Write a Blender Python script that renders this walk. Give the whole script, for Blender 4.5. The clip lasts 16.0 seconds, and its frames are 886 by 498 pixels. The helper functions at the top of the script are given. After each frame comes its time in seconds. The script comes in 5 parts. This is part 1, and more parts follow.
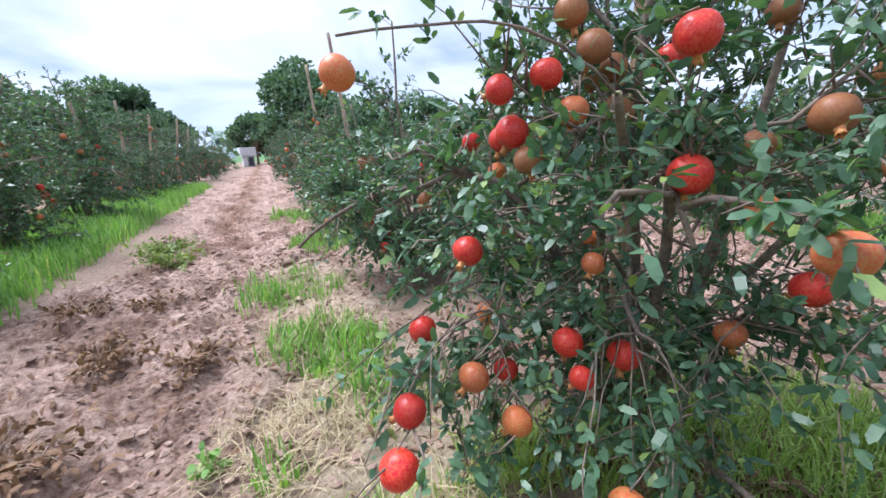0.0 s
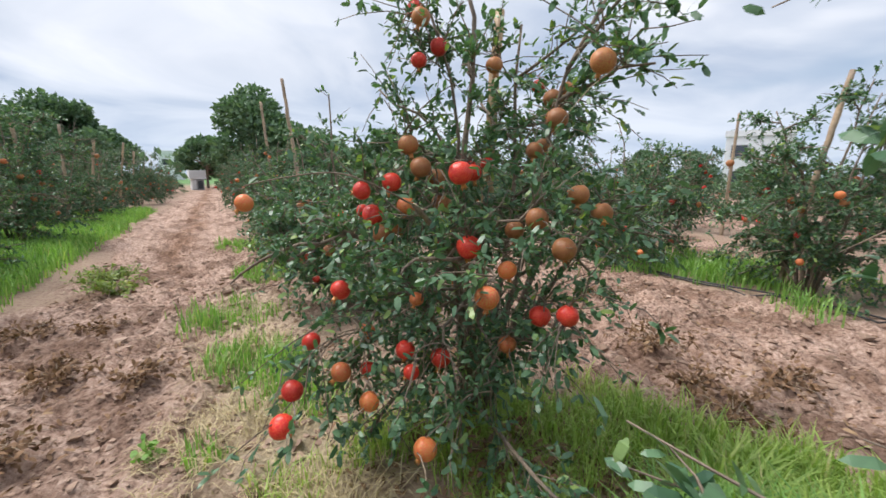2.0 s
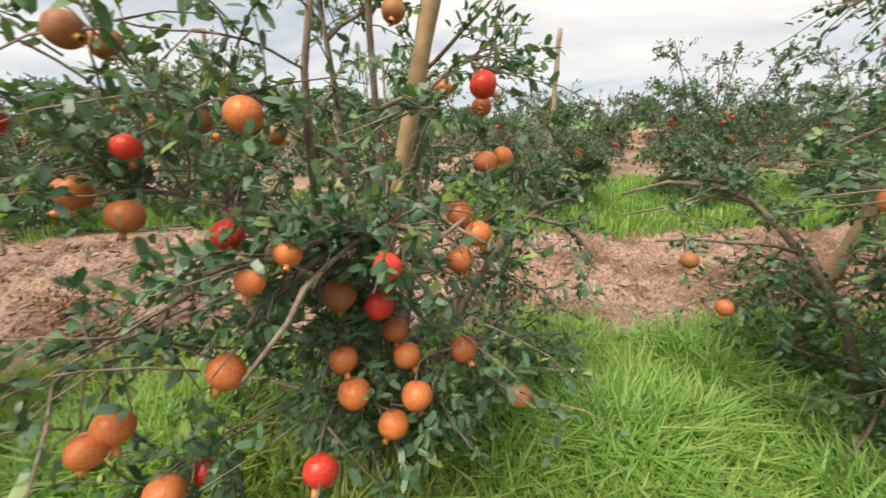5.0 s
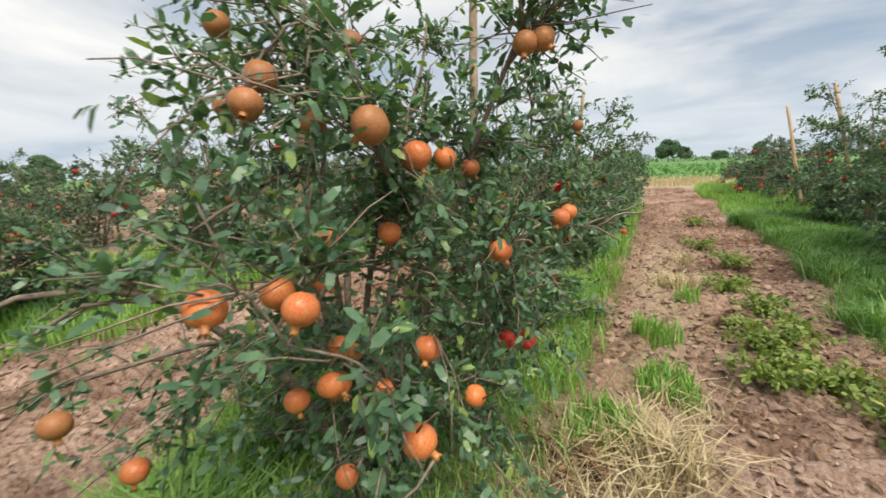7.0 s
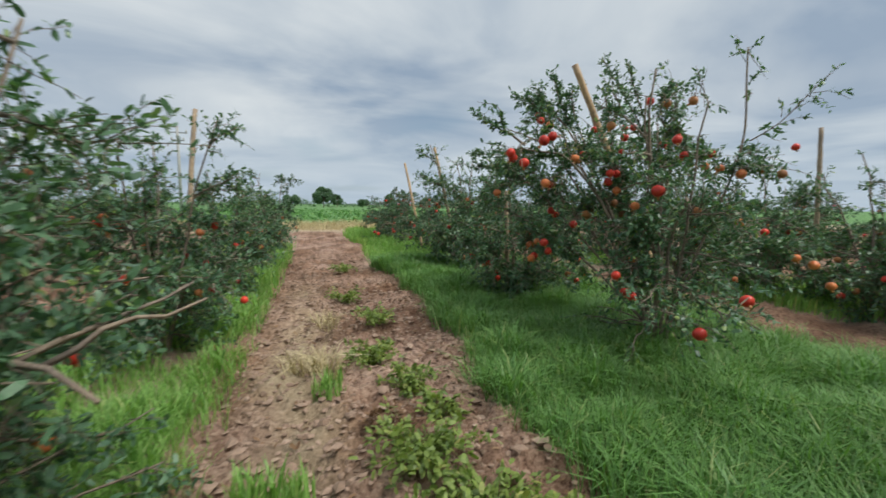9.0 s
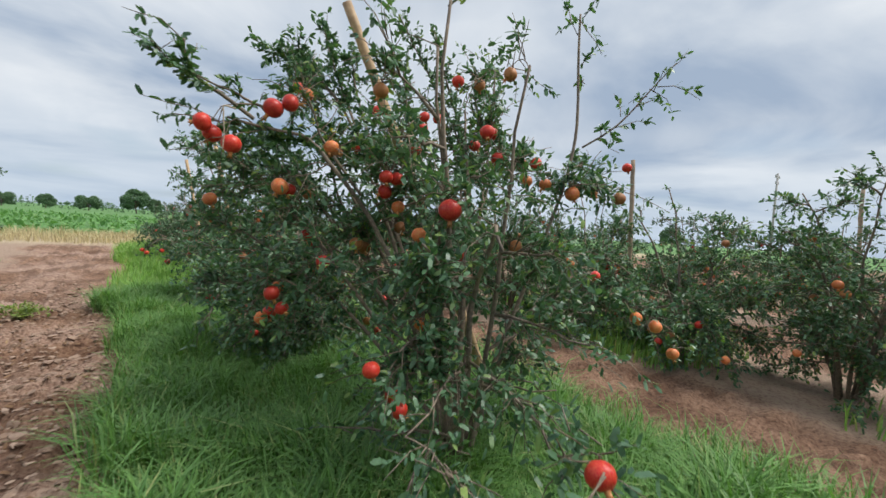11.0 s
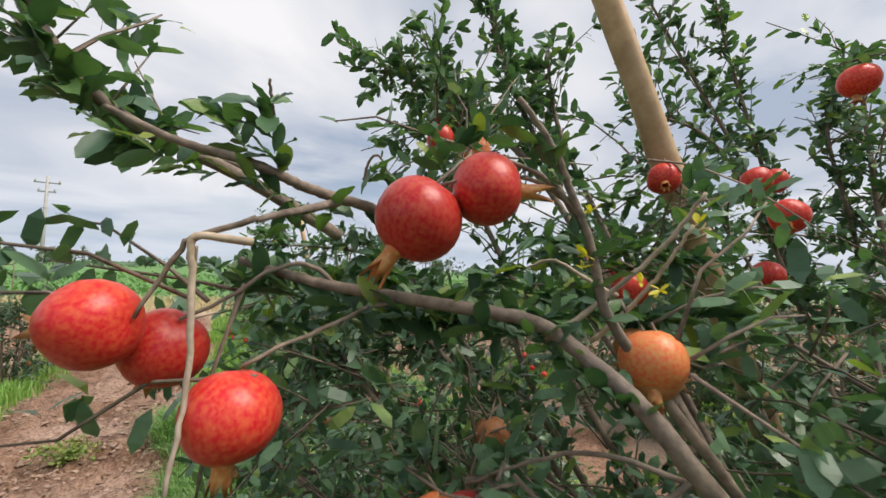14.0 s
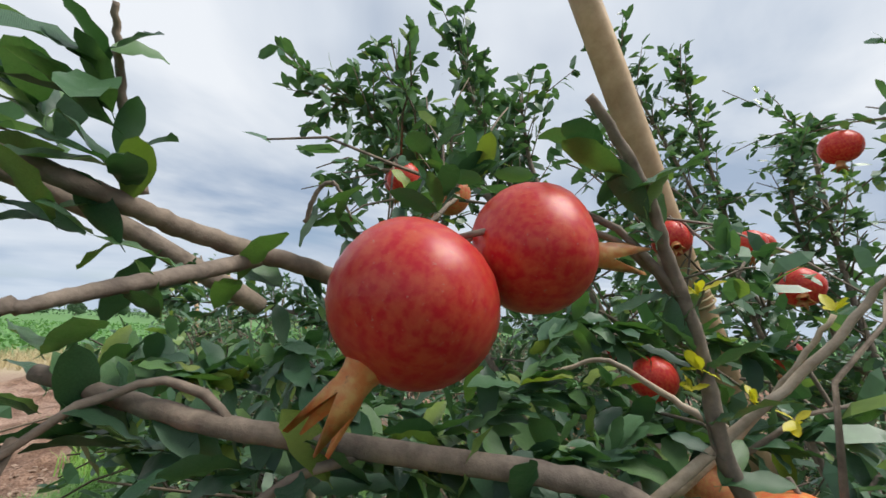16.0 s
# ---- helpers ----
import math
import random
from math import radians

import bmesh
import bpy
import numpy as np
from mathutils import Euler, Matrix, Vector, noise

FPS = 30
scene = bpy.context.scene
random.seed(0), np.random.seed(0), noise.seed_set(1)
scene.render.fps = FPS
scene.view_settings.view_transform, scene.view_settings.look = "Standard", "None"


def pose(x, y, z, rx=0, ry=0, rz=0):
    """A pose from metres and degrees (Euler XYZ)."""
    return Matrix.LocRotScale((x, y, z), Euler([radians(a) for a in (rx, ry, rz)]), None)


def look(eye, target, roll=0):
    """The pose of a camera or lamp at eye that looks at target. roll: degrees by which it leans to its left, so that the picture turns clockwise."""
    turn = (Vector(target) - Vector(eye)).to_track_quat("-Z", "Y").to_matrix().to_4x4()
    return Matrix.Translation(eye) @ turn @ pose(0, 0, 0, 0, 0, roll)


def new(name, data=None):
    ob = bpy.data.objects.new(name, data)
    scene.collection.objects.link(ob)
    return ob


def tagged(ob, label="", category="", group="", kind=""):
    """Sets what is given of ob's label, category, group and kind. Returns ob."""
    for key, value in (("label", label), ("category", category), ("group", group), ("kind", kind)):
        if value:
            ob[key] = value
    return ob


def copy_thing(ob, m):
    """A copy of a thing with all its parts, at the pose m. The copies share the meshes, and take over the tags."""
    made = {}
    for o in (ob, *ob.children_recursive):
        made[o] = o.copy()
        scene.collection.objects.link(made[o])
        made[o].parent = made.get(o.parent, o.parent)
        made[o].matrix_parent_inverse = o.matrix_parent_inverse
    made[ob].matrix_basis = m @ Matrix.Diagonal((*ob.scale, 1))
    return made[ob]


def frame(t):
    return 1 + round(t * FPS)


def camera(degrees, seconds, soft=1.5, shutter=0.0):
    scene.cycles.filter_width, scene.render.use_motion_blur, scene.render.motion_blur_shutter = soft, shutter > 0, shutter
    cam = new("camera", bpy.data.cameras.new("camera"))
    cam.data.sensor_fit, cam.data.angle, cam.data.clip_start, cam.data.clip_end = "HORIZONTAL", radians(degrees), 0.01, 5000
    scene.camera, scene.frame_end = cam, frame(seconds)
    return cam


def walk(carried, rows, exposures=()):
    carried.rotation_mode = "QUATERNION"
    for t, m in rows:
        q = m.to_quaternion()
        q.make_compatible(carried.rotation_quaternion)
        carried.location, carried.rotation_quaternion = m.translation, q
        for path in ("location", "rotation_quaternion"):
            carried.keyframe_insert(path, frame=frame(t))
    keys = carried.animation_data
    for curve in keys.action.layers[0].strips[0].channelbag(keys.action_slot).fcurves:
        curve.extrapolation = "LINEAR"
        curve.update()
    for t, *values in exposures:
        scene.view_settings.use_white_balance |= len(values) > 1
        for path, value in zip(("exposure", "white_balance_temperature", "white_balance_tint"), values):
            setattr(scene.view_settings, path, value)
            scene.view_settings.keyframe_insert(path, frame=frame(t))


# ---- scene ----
cam = camera(95.1, 16.0, shutter=0.2)
PATH = [
    (0, (0.381, -0.176, 1.079), (1.135, 1.611, 0.589), -2.1),
    (0.5, (0.37, -0.335, 1.102), (1.055, 1.491, 0.658), -1.6),
    (1, (0.384, -0.475, 1.152), (1.103, 1.348, 0.754), -1.0),
    (1.5, (0.43, -0.662, 1.187), (1.232, 1.133, 0.819), 0.1),
    (2, (0.422, -0.806, 1.256), (1.381, 0.913, 0.905), 0.5),
    (2.5, (0.299, -0.892, 1.278), (1.51, 0.654, 0.897), 0.3),
    (3, (0.247, -0.964, 1.257), (1.802, 0.205, 0.791), 0.5),
    (3.5, (0.244, -1.065, 1.238), (2.04, -0.382, 0.684), 1.5),
    (3.7, (0.239, -1.105, 1.24), (2.074, -0.57, 0.653), 1.5),
    (5.8, (0.467, -1.771, 1.352), (2.178, -2.661, 0.825), -0.8),
    (6, (0.467, -1.838, 1.352), (2.037, -2.973, 0.856), -0.8),
    (6.5, (0.5, -2.029, 1.355), (1.702, -3.564, 0.911), -1.3),
    (7, (0.57, -2.267, 1.359), (1.48, -4.002, 0.957), -2.1),
    (7.5, (0.591, -2.6, 1.352), (1.266, -4.445, 0.975), -2.2),
    (8, (0.579, -2.999, 1.373), (0.917, -4.943, 1.046), -0.9),
    (8.5, (0.511, -3.431, 1.302), (0.404, -5.411, 1.038), 1.0),
    (9, (0.293, -3.78, 1.327), (-0.306, -5.676, 1.111), 0.8),
    (9.5, (-0.044, -4.09, 1.342), (-1.046, -5.81, 1.146), 0.8),
    (9.7, (-0.156, -4.175, 1.334), (-1.273, -5.821, 1.133), 0.9),
    (11.8, (-1.496, -5.539, 1.492), (-2.722, -7.118, 1.447), 3.5),
    (12, (-1.505, -5.696, 1.531), (-2.715, -7.288, 1.501), 3.3),
    (12.5, (-1.521, -5.964, 1.555), (-2.641, -7.621, 1.545), 2.5),
    (13, (-1.54, -6.265, 1.618), (-2.493, -8.023, 1.641), 2.1),
    (13.5, (-1.511, -6.493, 1.731), (-2.37, -8.297, 1.808), 1.8),
    (14, (-1.512, -6.653, 1.859), (-2.393, -8.445, 1.969), 1.9),
    (14.5, (-1.524, -6.768, 1.876), (-2.438, -8.521, 2.181), 1.4),
    (15, (-1.532, -6.836, 1.905), (-2.476, -8.565, 2.248), 1.4),
    (15.5, (-1.552, -6.875, 1.908), (-2.551, -8.571, 2.261), 1.7),
    (16, (-1.566, -6.868, 1.904), (-2.678, -8.489, 2.271), 2.5),
]
EXPOSURES = [(0.0, 0.75, 5650, 17), (1.5, 0.45, 6000, 14), (2.5, 0.33, 7000, 11), (3.0, 0.27, 7600, 11), (3.5, 0.48, 8100, 13), (6.0, 0.5, 7200, 10), (7.0, 0.34, 7100, 9), (7.5, 0.46, 7100, 9), (8.0, 0.36, 7100, 8), (8.5, 0.15, 6700, 6), (9.5, -0.2, 6500, 5),
             (12.0, 0.36, 6500, 11), (13.0, 0.4, 7100, 13), (13.5, 0.48, 7200, 14), (14.5, 0.05, 6600, 11), (16.0, 0.2, 6500, 9)]
walk(cam, [(t, look(e, g, r)) for t, e, g, r in PATH], EXPOSURES)

# ---- light ----
world = bpy.data.worlds.new("sky")
scene.world = world
world.use_nodes = True
wn, wl = world.node_tree.nodes, world.node_tree.links
wn.clear()
SUN_ELEVATION, SUN_ROTATION = radians(60), radians(312)


def link(links, a, b):
    links.new(a, b)


def build_sky():
    """Overcast sky: a thin blue sky behind a broken sheet of cloud, laid out on a flat layer overhead."""
    out = wn.new("ShaderNodeOutputWorld")
    bg = wn.new("ShaderNodeBackground")
    sky = wn.new("ShaderNodeTexSky")
    sky.sky_type, sky.sun_disc = "NISHITA", False
    sky.sun_elevation, sky.sun_rotation = SUN_ELEVATION, SUN_ROTATION
    dim = wn.new("ShaderNodeVectorMath")
    dim.operation = "SCALE"
    dim.inputs["Scale"].default_value = 0.1
    wl.new(sky.outputs["Color"], dim.inputs[0])
    co = wn.new("ShaderNodeTexCoord")
    sep = wn.new("ShaderNodeSeparateXYZ")
    wl.new(co.outputs["Generated"], sep.inputs[0])
    up = wn.new("ShaderNodeMath")
    up.operation = "MAXIMUM"
    wl.new(sep.outputs["Z"], up.inputs[0])
    up.inputs[1].default_value = 0.0
    lift = wn.new("ShaderNodeMath")
    lift.operation = "ADD"
    wl.new(up.outputs[0], lift.inputs[0])
    lift.inputs[1].default_value = 0.12
    div = []
    for axis in ("X", "Y"):
        d = wn.new("ShaderNodeMath")
        d.operation = "DIVIDE"
        wl.new(sep.outputs[axis], d.inputs[0])
        wl.new(lift.outputs[0], d.inputs[1])
        div.append(d)
    flat = wn.new("ShaderNodeCombineXYZ")
    wl.new(div[0].outputs[0], flat.inputs[0])
    wl.new(div[1].outputs[0], flat.inputs[1])
    big = wn.new("ShaderNodeTexNoise")
    big.inputs["Scale"].default_value, big.inputs["Detail"].default_value = 0.62, 7
    big.inputs["Roughness"].default_value, big.inputs["Distortion"].default_value = 0.5, 0.6
    wl.new(flat.outputs[0], big.inputs["Vector"])
    ramp = wn.new("ShaderNodeValToRGB")
    e = ramp.color_ramp.elements
    e[0].position, e[0].color = 0.34, (0.34, 0.42, 0.55, 1)
    e[1].position, e[1].color = 0.62, (0.75, 0.78, 0.83, 1)
    m = e.new(0.47)
    m.color = (0.56, 0.615, 0.70, 1)
    wl.new(big.outputs["Fac"], ramp.inputs[0])
    gaps = wn.new("ShaderNodeTexNoise")
    gaps.inputs["Scale"].default_value, gaps.inputs["Detail"].default_value = 0.5, 4
    shift = wn.new("ShaderNodeVectorMath")
    shift.operation = "ADD"
    shift.inputs[1].default_value = (11.3, 4.1, 0)
    wl.new(flat.outputs[0], shift.inputs[0])
    wl.new(shift.outputs[0], gaps.inputs["Vector"])
    hole = wn.new("ShaderNodeMapRange")
    hole.inputs["From Min"].default_value, hole.inputs["From Max"].default_value = 0.56, 0.70
    hole.inputs["To Max"].default_value = 0.75
    wl.new(gaps.outputs["Fac"], hole.inputs["Value"])
    mix = wn.new("ShaderNodeMix")
    mix.data_type = "RGBA"
    wl.new(hole.outputs[0], mix.inputs["Factor"])
    wl.new(ramp.outputs[0], mix.inputs["A"])
    wl.new(dim.outputs[0], mix.inputs["B"])
    # grey-blue haze of rain far off, all round the horizon
    haze = wn.new("ShaderNodeMapRange")
    haze.inputs["From Min"].default_value, haze.inputs["From Max"].default_value = 0.0, 0.22
    haze.inputs["To Min"].default_value, haze.inputs["To Max"].default_value = 0.75, 0.0
    wl.new(sep.outputs["Z"], haze.inputs["Value"])
    mix2 = wn.new("ShaderNodeMix")
    mix2.data_type = "RGBA"
    wl.new(haze.outputs[0], mix2.inputs["Factor"])
    wl.new(mix.outputs["Result"], mix2.inputs["A"])
    mix2.inputs["B"].default_value = (0.44, 0.54, 0.67, 1)
    wl.new(mix2.outputs["Result"], bg.inputs["Color"])
    bg.inputs["Strength"].default_value = 1.0
    wl.new(bg.outputs[0], out.inputs[0])


build_sky()
sun = new("sun", bpy.data.lights.new("sun", "SUN"))
sun.data.energy, sun.data.angle, sun.data.color = 3.3, radians(35), (1.0, 0.96, 0.90)
sun.rotation_euler = (radians(90) - SUN_ELEVATION, 0, radians(180) - SUN_ROTATION)


# ---- materials ----
def shader(name, rough=0.8):
    m = bpy.data.materials.new(name)
    m.use_nodes = True
    n, l = m.node_tree.nodes, m.node_tree.links
    p = n["Principled BSDF"]
    p.inputs["Roughness"].default_value = rough
    return m, n, l, p


def ramp_node(n, stops):
    r = n.new("ShaderNodeValToRGB")
    e = r.color_ramp.elements
    while len(e) < len(stops):
        e.new(0.5)
    for k, (pos, col) in zip(e, stops):
        k.position, k.color = pos, (*col, 1)
    return r


def noise_node(n, l, scale, detail=4.0, rough=0.55, coord="Object"):
    c = n.new("ShaderNodeTexCoord")
    t = n.new("ShaderNodeTexNoise")
    t.inputs["Scale"].default_value, t.inputs["Detail"].default_value = scale, detail
    t.inputs["Roughness"].default_value = rough
    l.new(c.outputs[coord], t.inputs["Vector"])
    return t


def mix_node(n, l, a, b, fac, kind="MIX"):
    m = n.new("ShaderNodeMix")
    m.data_type, m.blend_type = "RGBA", kind
    for sock, v in (("A", a), ("B", b), ("Factor", fac)):
        if isinstance(v, bpy.types.NodeSocket):
            l.new(v, m.inputs[sock])
        else:
            m.inputs[sock].default_value = (*v, 1) if sock != "Factor" else v
    return m.outputs["Result"]


def bump_node(n, l, p, height, strength, dist):
    b = n.new("ShaderNodeBump")
    b.inputs["Strength"].default_value, b.inputs["Distance"].default_value = strength, dist
    l.new(height, b.inputs["Height"])
    l.new(b.outputs[0], p.inputs["Normal"])


def leaf_material(name, dark, light, new_growth, rough=0.34, glow=0.24):
    """Leaf blades: each blade its own shade of green, a few yellowing, some light passing through."""
    m, n, l, p = shader(name, rough)
    g = n.new("ShaderNodeNewGeometry")
    r = ramp_node(n, [(0.0, dark), (0.55, light), (0.90, light), (1.0, new_growth)])
    l.new(g.outputs["Random Per Island"], r.inputs[0])
    spots = noise_node(n, l, 45.0, 3)
    sr = ramp_node(n, [(0.3, (0.78, 0.78, 0.78)), (0.7, (1.15, 1.15, 1.1))])
    l.new(spots.outputs["Fac"], sr.inputs[0])
    col = mix_node(n, l, r.outputs[0], sr.outputs[0], 1.0, "MULTIPLY")
    l.new(col, p.inputs["Base Color"])
    tr = n.new("ShaderNodeBsdfTranslucent")
    l.new(mix_node(n, l, col, (1.3, 1.5, 0.6), 1.0, "MULTIPLY"), tr.inputs["Color"])
    mx = n.new("ShaderNodeMixShader")
    mx.inputs[0].default_value = glow
    l.new(p.outputs[0], mx.inputs[1])
    l.new(tr.outputs[0], mx.inputs[2])
    l.new(mx.outputs[0], n["Material Output"].inputs[0])
    return m


def hero_leaf_material():
    """Close leaves: waxy dark green with paler veins and now and then a yellowed or bright young one."""
    m, n, l, p = shader("close_leaf", 0.36)
    info = n.new("ShaderNodeObjectInfo")
    r = ramp_node(n, [(0.0, (0.038, 0.095, 0.060)), (0.5, (0.070, 0.155, 0.085)), (0.90, (0.12, 0.23, 0.085)), (1.0, (0.26, 0.33, 0.07))])
    l.new(info.outputs["Random"], r.inputs[0])
    w = n.new("ShaderNodeTexWave")
    w.wave_type, w.bands_direction = "BANDS", "X"
    w.inputs["Scale"].default_value, w.inputs["Distortion"].default_value = 26.0, 2.5
    c = n.new("ShaderNodeTexCoord")
    l.new(c.outputs["Object"], w.inputs["Vector"])
    wr = ramp_node(n, [(0.0, (0.85, 0.85, 0.85)), (0.9, (1.0, 1.0, 1.0)), (1.0, (1.5, 1.45, 1.3))])
    l.new(w.outputs["Fac"], wr.inputs[0])
    col = mix_node(n, l, r.outputs[0], wr.outputs[0], 1.0, "MULTIPLY")
    blot = noise_node(n, l, 60.0, 4)
    br = ramp_node(n, [(0.35, (0.75, 0.78, 0.75)), (0.7, (1.2, 1.15, 1.1))])
    l.new(blot.outputs["Fac"], br.inputs[0])
    col = mix_node(n, l, col, br.outputs[0], 1.0, "MULTIPLY")
    l.new(col, p.inputs["Base Color"])
    bump_node(n, l, p, w.outputs["Fac"], 0.25, 0.001)
    tr = n.new("ShaderNodeBsdfTranslucent")
    l.new(mix_node(n, l, col, (1.4, 1.6, 0.6), 1.0, "MULTIPLY"), tr.inputs["Color"])
    mx = n.new("ShaderNodeMixShader")
    mx.inputs[0].default_value = 0.22
    l.new(p.outputs[0], mx.inputs[1])
    l.new(tr.outputs[0], mx.inputs[2])
    l.new(mx.outputs[0], n["Material Output"].inputs[0])
    return m


def fruit_material(name, main, side, patch, patch_amount, coord="Object", rough=0.36):
    """Pomegranate rind: blotched red to straw colour, with russet scars and fine speckles."""
    m, n, l, p = shader(name, rough)
    big = noise_node(n, l, 16.0, 3, 0.5, coord)
    r = ramp_node(n, [(0.36, main), (0.66, side)])
    l.new(big.outputs["Fac"], r.inputs[0])
    info = n.new("ShaderNodeObjectInfo")
    tint = ramp_node(n, [(0.0, (0.72, 0.75, 0.8)), (1.0, (1.15, 1.2, 1.1))])
    l.new(info.outputs["Random"], tint.inputs[0])
    col = mix_node(n, l, r.outputs[0], tint.outputs[0], 1.0, "MULTIPLY")
    scar = noise_node(n, l, 38.0, 6, 0.7, coord)
    sr = ramp_node(n, [(patch_amount, (0, 0, 0)), (patch_amount + 0.10, (1, 1, 1))])
    l.new(scar.outputs["Fac"], sr.inputs[0])
    col = mix_node(n, l, col, patch, sr.outputs[0])
    fine = noise_node(n, l, 420.0, 2, 0.5, coord)
    fr = ramp_node(n, [(0.60, (1, 1, 1)), (0.74, (1.15, 1.12, 1.0))])
    l.new(fine.outputs["Fac"], fr.inputs[0])
    col = mix_node(n, l, col, fr.outputs[0], 1.0, "MULTIPLY")
    l.new(col, p.inputs["Base Color"])
    p.inputs["Specular IOR Level"].default_value = 0.35
    bump_node(n, l, p, scar.outputs["Fac"], 0.12, 0.002)
    return m


def wood_material(name, dark, light, scale, bump=0.5, rough=0.85):
    m, n, l, p = shader(name, rough)
    t = noise_node(n, l, scale, 6, 0.65)
    r = ramp_node(n, [(0.3, dark), (0.7, light)])
    l.new(t.outputs["Fac"], r.inputs[0])
    big = noise_node(n, l, scale * 0.12, 2)
    br = ramp_node(n, [(0.35, (0.75, 0.75, 0.78)), (0.65, (1.15, 1.12, 1.05))])
    l.new(big.outputs["Fac"], br.inputs[0])
    l.new(mix_node(n, l, r.outputs[0], br.outputs[0], 1.0, "MULTIPLY"), p.inputs["Base Color"])
    bump_node(n, l, p, t.outputs["Fac"], bump, 0.004)
    return m


def plain_material(name, colour, rough=0.7, scale=6.0, spread=0.12):
    m, n, l, p = shader(name, rough)
    t = noise_node(n, l, scale, 5, 0.6)
    r = ramp_node(n, [(0.3, tuple(c * (1 - spread) for c in colour)), (0.7, tuple(c * (1 + spread) for c in colour))])
    l.new(t.outputs["Fac"], r.inputs[0])
    l.new(r.outputs[0], p.inputs["Base Color"])
    bump_node(n, l, p, t.outputs["Fac"], 0.15, 0.003)
    return m


def ground_material():
    """Tilled pinkish soil, dry litter under the trees and the green field beyond, blended by the zones laid in the mesh."""
    m, n, l, p = shader("ground", 0.95)

    def zone(name):
        a = n.new("ShaderNodeAttribute")
        a.attribute_name = name
        return a.outputs["Fac"]

    fine = noise_node(n, l, 30.0, 8, 0.7)
    wide = noise_node(n, l, 1.6, 5, 0.6)
    soil = ramp_node(n, [(0.36, (0.16, 0.095, 0.07)), (0.47, (0.42, 0.285, 0.22)), (0.66, (0.68, 0.52, 0.43))])
    l.new(fine.outputs["Fac"], soil.inputs[0])
    patch = ramp_node(n, [(0.40, (0.55, 0.48, 0.43)), (0.55, (1.05, 1.03, 1.02))])
    l.new(wide.outputs["Fac"], patch.inputs[0])
    soil_col = mix_node(n, l, soil.outputs[0], patch.outputs[0], 1.0, "MULTIPLY")
    turned = mix_node(n, l, soil_col, (0.60, 0.50, 0.41), zone("turned"), "MULTIPLY")
    turned_amount = mix_node(n, l, soil_col, turned, zone("turned"))
    litter = ramp_node(n, [(0.3, (0.17, 0.10, 0.07)), (0.52, (0.40, 0.28, 0.21)), (0.75, (0.36, 0.34, 0.18))])
    l.new(fine.outputs["Fac"], litter.inputs[0])
    col = mix_node(n, l, litter.outputs[0], turned_amount, zone("soil"))
    straw = ramp_node(n, [(0.3, (0.36, 0.28, 0.17)), (0.7, (0.62, 0.52, 0.36))])
    l.new(fine.outputs["Fac"], straw.inputs[0])
    col = mix_node(n, l, col, straw.outputs[0], zone("straw"))
    crop = ramp_node(n, [(0.3, (0.07, 0.17, 0.05)), (0.7, (0.15, 0.29, 0.09))])
    l.new(wide.outputs["Fac"], crop.inputs[0])
    col = mix_node(n, l, col, crop.outputs[0], zone("field"))
    l.new(col, p.inputs["Base Color"])
    bump_node(n, l, p, fine.outputs["Fac"], 1.0, 0.035)
    return m


LEAF = leaf_material("pomegranate_leaf", (0.048, 0.112, 0.068), (0.118, 0.222, 0.122), (0.30, 0.41, 0.11))
LEAF_FAR = leaf_material("far_leaf", (0.045, 0.092, 0.054), (0.095, 0.175, 0.10), (0.16, 0.24, 0.10), 0.55, 0.15)
# Greens lightened: distance haze is put into the leaf colour.
TREE_LEAF = leaf_material("shade_tree_leaf", (0.07, 0.135, 0.085), (0.14, 0.235, 0.135), (0.18, 0.28, 0.14), 0.6, 0.2)
HERO_LEAF = hero_leaf_material()
GRASS = leaf_material("grass_blade", (0.14, 0.29, 0.07), (0.28, 0.47, 0.13), (0.48, 0.48, 0.22), 0.5, 0.35)
GRASS_DEEP = leaf_material("deep_grass_blade", (0.085, 0.20, 0.055), (0.18, 0.345, 0.10), (0.38, 0.42, 0.18), 0.5, 0.3)
GRASS_YELLOW = leaf_material("dry_edged_grass", (0.22, 0.35, 0.08), (0.40, 0.52, 0.15), (0.60, 0.54, 0.30), 0.55, 0.35)
STRAW = leaf_material("straw", (0.34, 0.26, 0.15), (0.58, 0.48, 0.31), (0.68, 0.60, 0.42), 0.8, 0.15)
WEED = leaf_material("weed_leaf", (0.10, 0.16, 0.04), (0.24, 0.32, 0.08), (0.44, 0.42, 0.14), 0.5, 0.3)
DEAD = leaf_material("dead_leaf", (0.11, 0.06, 0.035), (0.24, 0.14, 0.08), (0.40, 0.27, 0.16), 0.9, 0.1)
CROP = leaf_material("crop_leaf", (0.08, 0.2, 0.06), (0.16, 0.32, 0.11), (0.24, 0.38, 0.15), 0.6, 0.25)
RED = fruit_material("red_rind", (0.62, 0.014, 0.024), (0.70, 0.095, 0.045), (0.40, 0.175, 0.13), 0.615, rough=0.32)
ORANGE = fruit_material("orange_rind", (0.72, 0.13, 0.055), (0.66, 0.29, 0.10), (0.480, 0.204, 0.072), 0.63)
TAN = fruit_material("russet_rind", (0.46, 0.21, 0.08), (0.42, 0.13, 0.06), (0.30, 0.21, 0.08), 0.56, rough=0.45)
CALYX = fruit_material("calyx", (0.62, 0.20, 0.07), (0.66, 0.36, 0.14), (0.34, 0.17, 0.08), 0.60)
BARK = wood_material("bark", (0.13, 0.10, 0.078), (0.33, 0.265, 0.205), 55.0)
DRY_TWIG = wood_material("dry_twig", (0.34, 0.27, 0.19), (0.58, 0.48, 0.37), 80.0, 0.3)
